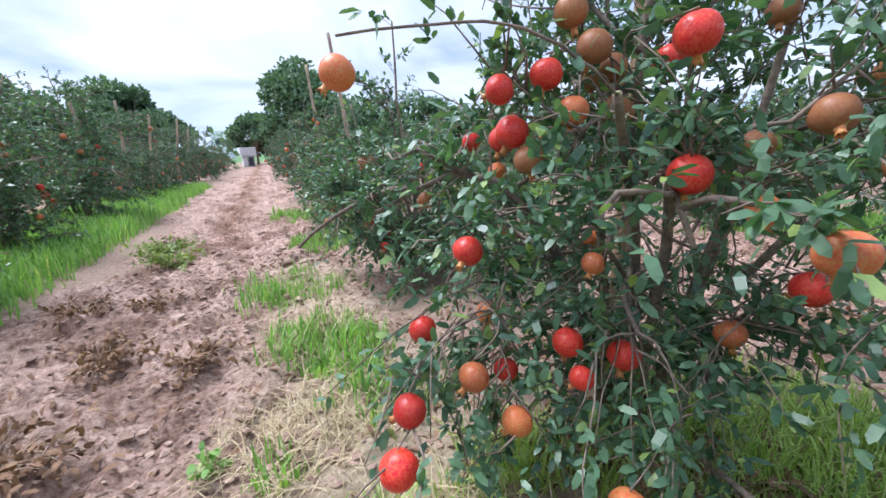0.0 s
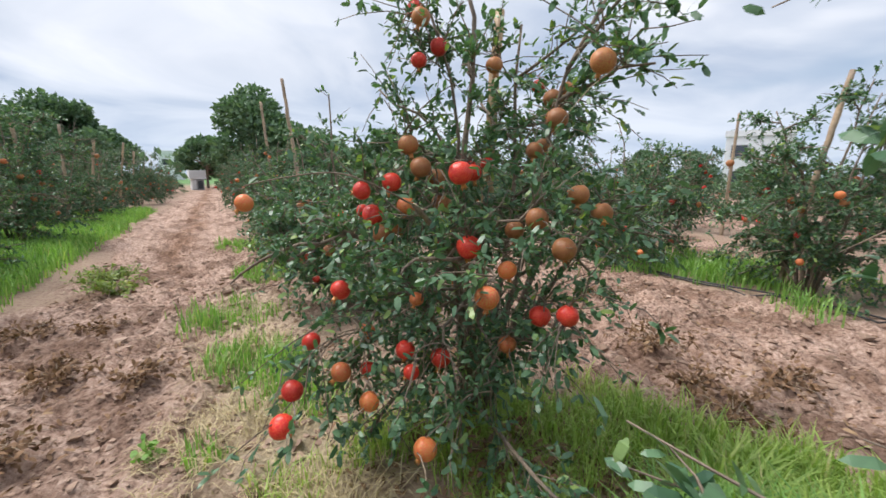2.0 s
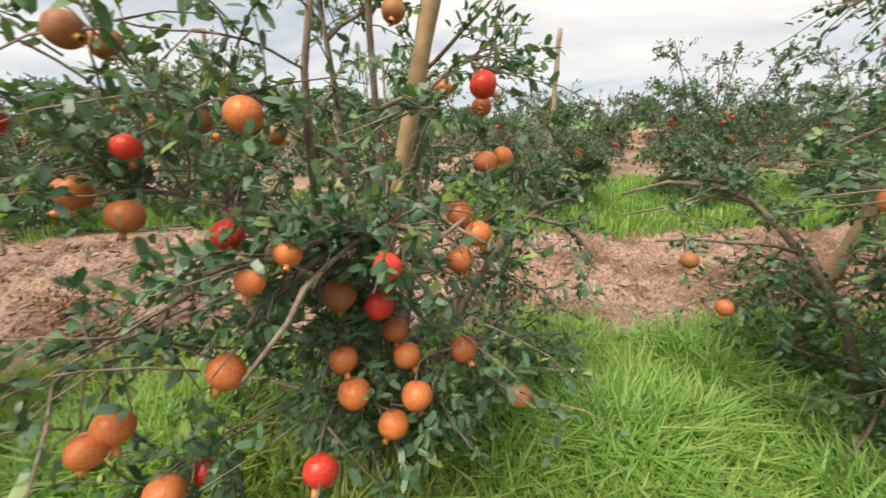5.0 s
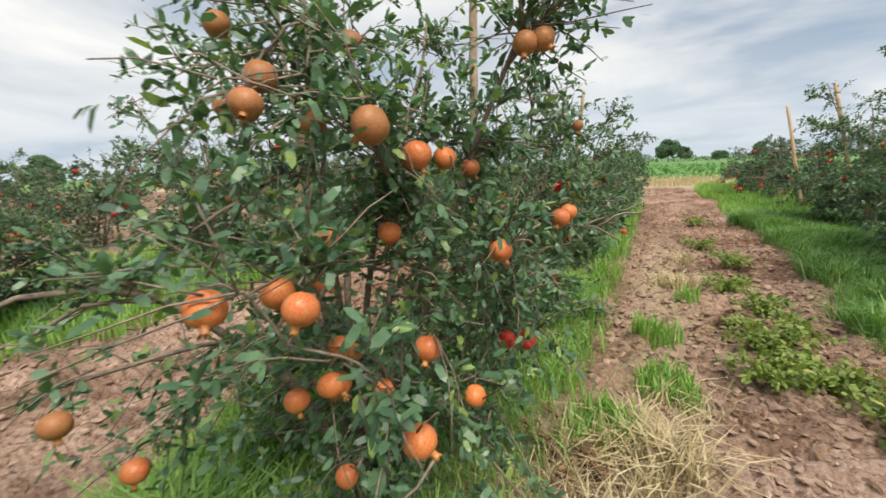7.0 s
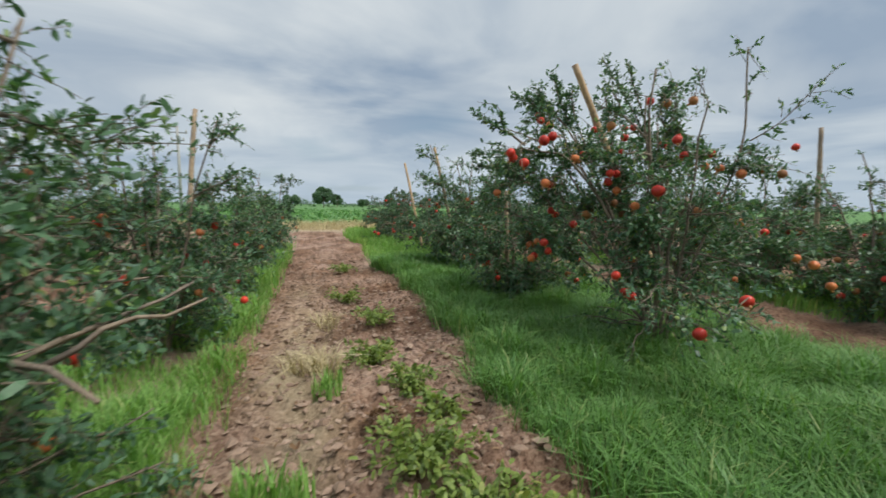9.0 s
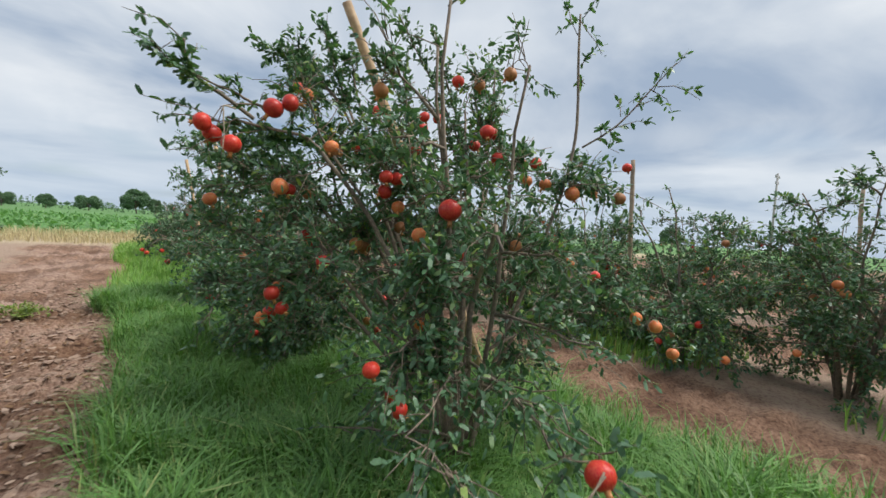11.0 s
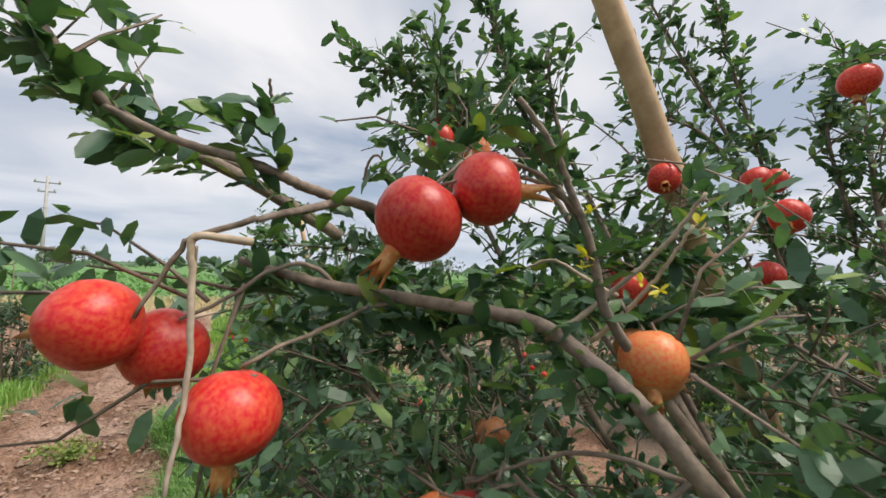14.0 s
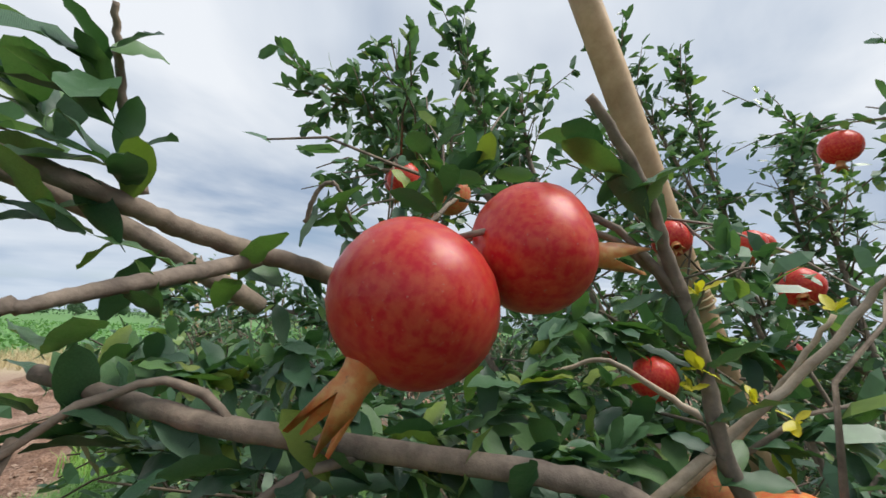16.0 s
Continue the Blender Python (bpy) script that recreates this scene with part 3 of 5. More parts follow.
# ---- ground ----
def build_ground():
    """One sheet to the horizon, finely divided where the camera walks."""
    def lines(a, b, fine, ends, grow_by):
        mid = list(np.arange(a, b, fine))
        lo, hi, d = [], [], fine
        p, q = a, b
        while p > ends[0]:
            d *= grow_by
            p -= d
            lo.append(p)
        d = fine
        while q < ends[1]:
            hi.append(q)
            d *= grow_by
            q += d
        return np.array(lo[::-1] + mid + hi + [q])
    xs = lines(-3.4, 5.0, 0.034, (-900, 900), 1.07)
    ys = lines(-10.0, 6.0, 0.034, (-900, 900), 1.05)
    X, Y = np.meshgrid(xs, ys)
    Z = ground_height(X, Y)
    nx, ny = len(xs), len(ys)
    v = np.stack([X, Y, Z], -1).reshape(-1, 3)
    i = np.arange(nx * ny).reshape(ny, nx)
    f = np.stack([i[:-1, :-1], i[:-1, 1:], i[1:, 1:], i[1:, :-1]], -1).reshape(-1, 4)
    me = mesh_of("ground", v.tolist(), f.tolist(), GROUND, True)
    wob = (value_noise(X * 0.3, Y * 0.3, 21) - 0.5) * 2.5
    field = np.maximum(step(-27.0, -29.5, Y + wob * 0.4), step(45, 70, np.hypot(X, Y)))
    soil = soil_zone(X, Y) * step(-24.5, -22, Y)
    edge = step(-22, -24, Y + wob * 0.4)
    n1 = value_noise(X * 1.3, Y * 1.3, 31)
    patch = np.exp(-((X - 0.62) / 0.34) ** 2) * step(-0.6, 0.2, Y) * step(4.6, 2.6, Y) * 1.1
    patch = patch + np.exp(-((X - 0.45) / 0.25) ** 2) * step(-3.2, -4.2, Y) * step(-12, -8, Y) * n1
    straw = np.clip(np.maximum(patch * (0.5 + n1), edge * (0.7 + 0.3 * n1)), 0, 1) * 0.9
    turned = np.exp(-((X + 0.15 + (n1 - 0.5) * 0.5) / 0.33) ** 2) * step(2.5, 7, Y) + 1.3 * step(-3.0, -4.6, Y) * (0.2 + 0.8 * n1) + 0.75 * step(1.9, 2.6, X) * (0.15 + 0.85 * n1) + 0.8 * step(-3.4, -4.2, X)
    for name, arr in (("field", field), ("soil", soil), ("straw", straw), ("turned", np.clip(turned, 0, 1))):
        at = me.attributes.new(name, "FLOAT", "POINT")
        at.data.foreach_set("value", np.ascontiguousarray(arr.reshape(-1), dtype=np.float32))
    ob = new("ground", me)
    tagged(ob, "tilled pinkish brown soil with grassy strips, running to a green field", "ground", kind="structure")


build_ground()


# ---- the near trees ----
TREE_A = bush("pomegranate_tree", "bushy pomegranate tree full of red and russet fruit on tilled soil", 1.50, 0.78, 11, {
    "red": [(0.807, 0.677, 0.831), (0.702, 0.74, 0.622), (0.598, 0.553, 0.534), (0.552, 0.503, 0.444), (1.14, 0.49, 0.56), (1.443, 0.278, 0.748),
            (1.413, 0.115, 0.804), (1.216, 0.424, 1.003, 0.092), (1.888, 0.846, 1.71), (1.247, 0.907, 1.759), (1.018, 0.556, 0.594),
            (0.901, 0.656, 0.497, 0.065), (1.018, 0.50, 0.525, 0.062), (1.011, 0.851, 1.092), (1.161, 0.402, 1.269, 0.085), (0.904, 0.692, 1.202, 0.07), (0.952, 0.711, 1.107), (1.014, 0.663, 1.234), (1.351, 0.611, 1.273), (1.564, 0.817, 1.319, 0.066), (1.587, 1.0, 1.31, 0.066), (1.04, 1.1, 1.09, 0.066),
            (1.355, 0.921, 1.833), (1.30, 1.05, 2.02)],
    "orange": [(0.981, 0.309, 0.337), (0.777, 0.60, 0.539), (0.867, 0.55, 0.421), (0.96, 0.847, 0.575), (1.049, 0.609, 1.147), (0.487, 0.422, 1.181, 0.05), (1.10, 1.03, 0.99, 0.066),
               (1.511, 1.01, 0.708), (1.386, 0.394, 0.604), (1.321, 0.329, 0.925), (1.62, 0.62, 0.95)],
    "tan": [(1.407, 0.28, 1.113), (1.602, 0.275, 1.194), (1.675, 0.226, 1.129), (1.426, 0.162, 1.021), (0.971, 0.666, 1.04), (1.117, 0.622, 1.291), (1.204, 0.651, 1.253), (1.224, 0.645, 1.154), (1.108, 0.856, 1.031, 0.06), (0.882, 1.15, 0.90, 0.06),
            (1.56, 0.485, 1.364), (1.557, 0.361, 1.473), (1.423, 0.42, 1.055), (1.496, 0.118, 1.611), (1.642, 0.525, 1.382), (1.094, 0.682, 1.378), (1.242, 0.874, 1.924), (1.591, 0.818, 1.764), (1.919, 0.683, 1.666), (1.688, 0.511, 1.5), (1.293, 0.819, 1.256),
            (1.75, 0.6, 1.6)],
}, extra=2, height=2.25, spread=0.85, face=(-0.68, -0.68, 0.27), clear=((-1.14, -0.96, 1.1, 0.52), (0.3, -0.62, 0.28, 0.40), (-0.75, -0.45, 0.12, 0.3), (0.6, -0.25, 0.25, 0.3)), open_line=((-0.55, -0.55, 0.82), (0.35, 0.35, 0.72), 0.19), stems=8, twigs=1850, leaves_per_twig=14, leaf=0.042, skirt=0.8,
    limbs=(([(1.5 - 1.5, 0, 0.0), (-0.06, -0.04, 0.4), (-0.12, -0.1, 0.75), (-0.3, -0.2, 1.0), (-0.5, -0.35, 1.15)], 0.020, 0.6),
           ([(0.02, 0.0, 0.0), (0.1, -0.12, 0.4), (0.16, -0.3, 0.75), (0.2, -0.5, 1.05)], 0.018, 0.6),
           ([(0.0, 0.0, 0.1), (-0.15, -0.3, 0.25), (-0.25, -0.75, 0.28), (-0.2, -0.95, 0.24)], 0.011, 1.4)))
TREE_B = bush("pomegranate_tree", "spreading pomegranate tree with orange fruit beside a leaning stake", 1.72, -1.40, 23, {
    "red": [(0.876, -0.722, 0.831, 0.066), (1.315, -1.079, 1.069), (1.20, -0.751, 1.321, 0.072), (1.35, -1.405, 0.859), (1.07, -1.29, 0.623), (1.68, -1.72, 1.41, 0.085)],
    "orange": [(1.537, -1.635, 1.051), (1.496, -1.683, 1.003), (1.418, -1.44, 0.75), (1.38, -1.472, 0.688), (1.807, -1.76, 1.171), (1.888, -1.835, 1.179),
               (1.873, -1.752, 1.356), (2.19, -1.645, 1.433), (1.185, -1.084, 0.796), (1.102, -0.95, 0.555), (1.26, -0.908, 1.128), (1.535, -1.013, 1.051), (1.285, -1.315, 0.747),
               (1.266, -1.338, 0.661), (1.266, -1.432, 0.558), (1.251, -1.495, 0.654), (1.333, -1.145, 1.326), (1.101, -0.829, 0.684), (1.139, -0.861, 0.706),
               (1.377, -1.628, 0.702), (1.351, -0.751, 1.164), (1.506, -1.634, 0.921)],
    "tan": [(1.381, -1.796, 0.534), (1.129, -0.675, 1.438, 0.058), (1.25, -0.89, 1.47, 0.066), (1.366, -0.884, 1.465, 0.068), (1.734, -0.753, 1.306), (1.761, -0.854, 1.311),
            (1.798, -1.062, 1.267), (1.102, -0.749, 0.34), (1.152, -0.872, 0.399), (1.795, -1.459, 1.626), (1.315, -1.313, 0.909)],
}, extra=6, height=2.05, spread=0.8, face=(-0.96, 0.1, 0.25), open_line=((0.10, -0.12, 1.15), (-0.04, -0.30, 2.4), 0.17), stems=7, twigs=1150, leaves_per_twig=14, leaf=0.042, skirt=0.8, clear=((-1.3, 0.3, 1.3, 0.45), (-1.0, 0.25, 1.25, 0.3), (-1.05, -0.45, 1.3, 0.4)))
TREE_C = bush("pomegranate_tree", "leafy pomegranate tree with orange fruit above green grass", 1.62, -3.47, 37, {
    "red": [(1.319, -2.851, 1.50, 0.06), (2.224, -3.732, 1.469, 0.065), (1.082, -3.785, 0.636), (0.972, -3.697, 0.692), (0.947, -3.220, 0.25, 0.07)],
    "orange": [(1.277, -2.684, 1.121), (1.368, -2.917, 1.069), (1.259, -2.950, 0.833, 0.066), (1.356, -2.924, 0.78, 0.066), (1.139, -2.776, 1.108), (1.135, -3.215, 1.388), (1.141, -3.389, 1.381), (1.14, -3.576, 1.348), (1.268, -3.257, 1.168),
               (1.125, -3.209, 0.844), (0.972, -3.410, 1.103), (0.947, -2.859, 0.834), (0.904, -4.108, 1.14), (0.924, -4.040, 1.12), (1.05, -3.370, 0.62),
               (1.35, -3.070, 0.75), (1.3, -3.220, 0.66)],
    "tan": [(1.108, -2.986, 1.448), (1.555, -2.987, 1.722, 0.066), (1.299, -2.841, 1.492, 0.066), (0.88, -3.520, 1.703), (1.408, -2.976, 1.579), (1.743, -3.119, 1.562), (0.924, -3.490, 1.692), (1.5, -3.220, 1.5), (1.45, -3.370, 1.75)],
}, extra=7, height=2.25, spread=0.85, face=(-0.62, 0.76, 0.15), open_line=((-0.55, 0.5, 1.0), (0.35, -0.3, 0.9), 0.17), stems=8, twigs=1750, leaves_per_twig=14, leaf=0.042, skirt=0.8, clear=((-1.05, 0.75, 1.4, 0.5), (-1.1, 0.2, 1.4, 0.4)))

DX, DY = -2.52, -6.48


def from_d(pts):
    return [(x - DX, y - DY, z) for x, y, z in pts]


UPPER = [(-1.714, -7.207, 1.908), (-1.671, -7.201, 1.922), (-1.623, -7.192, 1.929), (-1.577, -7.166, 1.932), (-1.551, -7.145, 1.938), (-1.528, -7.132, 1.942), (-1.506, -7.122, 1.948), (-1.447, -7.159, 1.964), (-1.41, -7.17, 1.98), (-1.371, -7.198, 2.002)]
FORK = [(-1.623, -7.192, 1.925), (-1.585, -7.152, 1.908), (-1.552, -7.117, 1.895), (-1.534, -7.1, 1.887), (-1.521, -7.087, 1.881)]
LOWER = [(-2.36, -6.75, 0.9), (-2.15, -6.85, 1.4), (-1.899, -6.897, 1.657), (-1.893, -6.937, 1.702), (-1.862, -6.991, 1.745), (-1.831, -7.031, 1.783), (-1.784, -7.067, 1.79), (-1.652, -7.138, 1.808), (-1.595, -7.164, 1.818), (-1.554, -7.199, 1.829), (-1.509, -7.228, 1.842)]
RISER = [(-2.1, -6.9, 1.5), (-1.95, -6.98, 1.72), (-1.894, -7.002, 1.798), (-1.888, -7.0, 1.835), (-1.872, -7.003, 1.887), (-1.853, -7.007, 1.928), (-1.828, -7.006, 1.975), (-1.803, -7.01, 2.006), (-1.779, -7.016, 2.034)]
SHOOT = [(-1.55, -7.144, 1.946), (-1.543, -7.139, 1.967), (-1.535, -7.132, 1.991), (-1.53, -7.121, 2.017), (-1.527, -7.112, 2.035)]
ARCH = [(-1.653, -7.192, 1.958), (-1.656, -7.18, 1.984), (-1.665, -7.17, 1.992), (-1.674, -7.166, 1.976), (-1.68, -7.162, 1.958)]
TOP_LEFT = [(-1.665, -7.387, 1.894), (-1.498, -7.343, 1.978), (-1.411, -7.291, 1.996), (-1.361, -7.235, 2.011), (-1.327, -7.192, 2.047), (-1.311, -7.168, 2.093), (-1.312, -7.147, 2.135)]
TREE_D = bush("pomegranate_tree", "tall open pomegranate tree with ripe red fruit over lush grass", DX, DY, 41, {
    "red": [(-1.966, -7.614, 2.212, 0.075), (-1.707, -7.04, 0.998), (-1.761, -7.047, 0.917), (-1.991, -7.377, 1.286), (-2.346, -7.242, 2.082), (-2.206, -7.213, 1.837), (-2.811, -6.681, 1.953), (-2.714, -6.522, 1.776), (-1.683, -7.065, 1.916, 0.098, (0.56, -0.14, -0.83), 3), (-1.760, -7.048, 1.955, 0.086, (-0.85, 0.40, -0.02), 3), (-1.391, -7.133, 1.80, 0.084, (0.85, -0.5, -0.15)), (-1.44, -7.190, 1.765, 0.088, (0.35, -0.5, -0.75)), (-1.51, -7.096, 1.714, 0.092, (0.1, 0.05, -1.0)),
            (-1.902, -6.879, 1.173), (-2.185, -6.242, 1.455, 0.098, (0.05, 0.1, -1.0)), (-2.222, -6.285, 1.462, 0.086), (-2.23, -6.760, 1.62), (-2.16, -6.750, 1.62), (-2.191, -6.811, 1.55), (-1.80, -7.140, 1.53, 0.07),
            (-2.405, -7.431, 1.87), (-1.773, -7.315, 0.838), (-1.933, -5.601, 0.565), (-2.05, -5.420, 0.804), 
            (-2.118, -7.920, 2.326, 0.10)],
    "orange": [(-1.823, -7.49, 0.93), (-3.053, -6.268, 1.613), (-3.052, -6.457, 1.672), (-3.108, -6.65, 1.71), (-2.581, -6.914, 0.728), (-3.493, -6.561, 1.202), (-1.974, -7.449, 2.138), (-2.208, -6.494, 1.34), (-1.745, -7.112, 1.54, 0.088), (-1.501, -7.633, 1.462), (-2.253, -6.772, 1.475), (-1.72, -7.280, 0.82), (-2.351, -6.640, 0.872),
               (-3.505, -6.080, 0.928), (-3.644, -6.029, 0.873), (-3.805, -5.983, 0.697), (-1.83, -7.366, 0.975), (-1.958, -6.982, 1.76, 0.078)],
    "tan": [(-1.964, -6.986, 1.747), (-2.713, -6.47, 2.214), (-2.874, -6.894, 2.302), (-2.171, -7.078, 1.258), (-2.373, -6.936, 1.368), (-2.034, -6.621, 1.991), (-2.03, -7.063, 1.757, 0.06), (-2.254, -7.138, 1.232), (-2.651, -7.137, 1.258), (-1.98, -7.354, 1.533),
            (-2.9, -6.517, 1.299), (-3.458, -6.222, 1.626), (-3.683, -6.543, 1.69)],
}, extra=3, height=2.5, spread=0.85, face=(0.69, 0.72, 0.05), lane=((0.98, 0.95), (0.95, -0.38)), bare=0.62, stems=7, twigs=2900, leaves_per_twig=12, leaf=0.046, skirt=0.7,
    # These balls follow the camera's path and its sightlines to the fruit.
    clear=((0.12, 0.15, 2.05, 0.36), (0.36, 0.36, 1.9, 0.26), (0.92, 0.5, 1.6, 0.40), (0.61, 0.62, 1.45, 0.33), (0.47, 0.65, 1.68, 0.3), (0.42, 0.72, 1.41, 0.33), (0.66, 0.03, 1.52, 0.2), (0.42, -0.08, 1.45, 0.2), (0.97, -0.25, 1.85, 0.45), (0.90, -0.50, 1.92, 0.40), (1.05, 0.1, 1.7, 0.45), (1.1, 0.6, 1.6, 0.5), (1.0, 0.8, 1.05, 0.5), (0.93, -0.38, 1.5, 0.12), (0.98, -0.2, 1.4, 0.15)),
    limbs=[(from_d(UPPER), 0.0080, 0.12), (from_d(FORK), 0.0060, 0.12), (from_d(LOWER), 0.0120, 0.12), (from_d(RISER), 0.0072, 0.12), (from_d(SHOOT), 0.0034, 0.12), (from_d(ARCH), 0.0022, 0.12),
           (from_d(TOP_LEFT), 0.011, 0.12), ([(0, 0, 0), (0.06, -0.15, 0.5), (0.14, -0.38, 1.0), (0.2, -0.44, 1.3), (0.3, -0.5, 1.5)], 0.020, 0.5),
           ([(0.05, 0, 0), (-0.15, 0.05, 0.6), (-0.4, 0.1, 1.2), (-0.65, 0.15, 1.85), (-0.64, 0.1, 2.4), (-0.66, 0.08, 2.65)], 0.013, 0.8),
           ([(-0.65, 0.17, 1.87), (-0.74, 0.33, 1.98), (-0.87, 0.43, 2.2), (-0.98, 0.5, 2.35)], 0.006, 0.5),
           ([(0, -0.1, 0.3), (0.1, -0.5, 1.0), (0.25, -1.0, 1.6), (0.35, -1.35, 2.1), (0.4, -1.45, 2.55)], 0.013, 3.2),
           ([(0, -0.1, 0.3), (-0.1, -0.5, 1.1), (-0.2, -0.9, 1.8), (-0.2, -1.1, 2.5)], 0.013, 3.2),
           ([(0.05, -0.1, 0.3), (0.3, -0.6, 0.8), (0.7, -1.2, 1.2), (1.0, -1.5, 1.35)], 0.013, 3.4),
           ([(-0.1, -0.1, 0.4), (-0.5, -0.5, 1.3), (-0.75, -0.7, 2.0), (-0.8, -0.75, 2.6)], 0.013, 3.0),
           ([(0.1, -0.2, 0.5), (0.5, -0.7, 1.2), (0.75, -1.1, 1.6), (0.9, -1.3, 1.72)], 0.011, 3.4),
           ([(0.0, -0.2, 0.5), (0.3, -0.8, 1.2), (0.45, -1.1, 1.55), (0.6, -1.4, 1.75)], 0.011, 3.0)])
more = random.Random(5)
for q in ((-2.921, -6.957, 1.937), (-3.191, -6.659, 1.83), (-3.12, -6.720, 1.82),
          (-2.6, -6.497, 1.893), (-4.044, -6.509, 1.917), (-2.802, -6.865, 1.216), (-2.054, -7.397, 1.243), (-3.789, -6.538, 1.112), (-2.694, -7.228, 2.121),
          (-2.611, -7.125, 2.009), (-2.599, -7.161, 1.874), (-2.845, -7.079, 2.36), (-2.586, -7.709, 1.897), (-2.82, -7.247, 2.139)):
    hang_fruit(TREE_D, q, more.uniform(0.068, 0.085), "red", more)


def hero_leaf(name, seed):
    """A leaf 1 long: waxy oval blade, folded at its rib, with a wavy margin and a short stalk."""
    rng = np.random.default_rng(seed)
    n = 8
    v, f = [], []
    bend, twist = rng.uniform(0.05, 0.28), rng.uniform(-0.5, 0.5)
    for i in range(n + 1):
        s = i / n
        w = 0.205 * math.sin(math.pi * (0.04 + 0.90 * s) ** 1.12) ** 0.72 if 0 < i < n else 0.012
        z = -bend * s * s + 0.02 * math.sin(s * 7 + seed)
        a = twist * s
        ripple = 0.026 * math.sin(s * 19 + seed)
        for side in (-1, 0, 1):
            lift = 0.30 * w * abs(side) + ripple * side
            v.append((s, side * w * math.cos(a), z + lift + side * w * math.sin(a)))
    for i in range(n):
        for k in (0, 1):
            a = i * 3 + k
            f.append((a, a + 3, a + 4, a + 1))
    v += [(-0.12, -0.006, 0.0), (-0.12, 0.006, 0.0), (0.02, 0.010, 0.0), (0.02, -0.010, 0.0)]
    b = len(v) - 4
    f.append((b, b + 3, b + 2, b + 1))
    return mesh_of(name, v, f, HERO_LEAF, True)


HERO = [hero_leaf("close_leaf", s) for s in range(5)]


def place_leaf(tree, base, way, size, rng, facing=(0, 0, 1)):
    x = Vector(way).normalized()
    y = Vector(facing).cross(x)
    y = y.normalized() if y.length > 1e-4 else Vector((0, 1, 0))
    z = x.cross(y)
    m = Matrix((x, y, z)).transposed().to_4x4()
    ob = part("leaf", rng.choice(HERO), tree)
    ob.matrix_basis = Matrix.Translation(Vector(base) - tree.location) @ m @ pose(0, 0, 0, rng.gauss(0, 28), 0, 0) @ Matrix.Scale(size, 4)


def leafy(tree, line, count, size, rng, first=0.1, lean=(0, 0, 0.5), whorl=2):
    """Close leaves in small tufts, along a shoot or along a line without wood."""
    line = [Vector(p) for p in line]
    for k in range(count):
        a = (first + (1 - first) * (k + rng.random() * 0.6) / count) * (len(line) - 1)
        i = min(int(a), len(line) - 2)
        p = line[i].lerp(line[i + 1], a - i)
        along = (line[i + 1] - line[i]).normalized()
        for _ in range(whorl):
            d = along * 0.55 + Vector(lean) + Vector((rng.gauss(0, 0.75), rng.gauss(0, 0.75), rng.gauss(0, 0.6)))
            place_leaf(tree, p, d, size * rng.uniform(0.65, 1.2), rng)


lr = random.Random(77)
leafy(TREE_D, SHOOT, 9, 0.046, lr, 0.15, (0, 0, 0.1), 2)
leafy(TREE_D, UPPER, 15, 0.042, lr, 0.1, (-0.1, -0.3, 0.35))
leafy(TREE_D, FORK, 3, 0.036, lr, 0.3, (0.2, -0.2, 0.3))
leafy(TREE_D, LOWER, 40, 0.046, lr, 0.3, (-0.1, -0.2, 0.4))
leafy(TREE_D, RISER, 12, 0.042, lr, 0.25, (-0.5, -0.3, 0.1))
leafy(TREE_D, ARCH, 5, 0.036, lr, 0.1, (0, 0, 0.3))
leafy(TREE_D, TOP_LEFT, 24, 0.050, lr, 0.25, (0, 0, 0.15), 3)
# Leaf lines without wood, placed to fill the camera's view round the fruit.
UNDER = [(-1.65, -7.207, 1.883), (-1.685, -7.192, 1.845), (-1.727, -7.155, 1.816), (-1.787, -7.128, 1.824), (-1.843, -7.113, 1.876)]
leafy(TREE_D, UNDER, 30, 0.042, lr, 0.0, (0.05, 0.25, -0.05), 3)
MASS = [(-1.659, -7.244, 1.803), (-1.72, -7.196, 1.79), (-1.775, -7.162, 1.783), (-1.843, -7.12, 1.793), (-1.91, -7.07, 1.806)]
leafy(TREE_D, MASS, 34, 0.046, lr, 0.0, (0.1, 0.15, 0.15), 3)
DEEP = [(-1.49, -7.407, 1.827), (-1.559, -7.415, 1.851), (-1.649, -7.376, 1.829), (-1.722, -7.342, 1.868)]
leafy(TREE_D, DEEP, 30, 0.05, lr, 0.0, (0.1, 0.1, 0.1), 3)
DEEPER = [(-1.523, -7.467, 1.753), (-1.652, -7.423, 1.759), (-1.778, -7.362, 1.785), (-1.944, -7.259, 1.818), (-2.056, -7.174, 1.839)]
leafy(TREE_D, DEEPER, 34, 0.052, lr, 0.0, (0.1, 0.1, 0.1), 3)
SIDE = [(-1.926, -7.156, 1.917), (-1.992, -7.132, 1.896), (-2.074, -7.081, 1.9), (-2.145, -7.027, 1.879)]
leafy(TREE_D, SIDE, 22, 0.05, lr, 0.0, (0, 0.1, 0.2), 3)
LOW_SIDE = [(-1.945, -7.173, 1.786), (-2.013, -7.116, 1.803), (-2.076, -7.047, 1.796), (-2.148, -6.989, 1.817)]
leafy(TREE_D, LOW_SIDE, 26, 0.05, lr, 0.0, (0, 0.1, 0.2), 3)
BEHIND = [(-1.743, -7.211, 2.012), (-1.787, -7.199, 2.042), (-1.849, -7.165, 2.067)]
leafy(TREE_D, BEHIND, 8, 0.046, lr, 0.0, (0, 0, 0.4), 3)
STALK = [(-1.741, -7.136, 1.987), (-1.741, -7.125, 2.017), (-1.723, -7.121, 2.049)]
leafy(TREE_D, STALK, 4, 0.04, lr, 0.0, (0, 0, 0.3), 3)
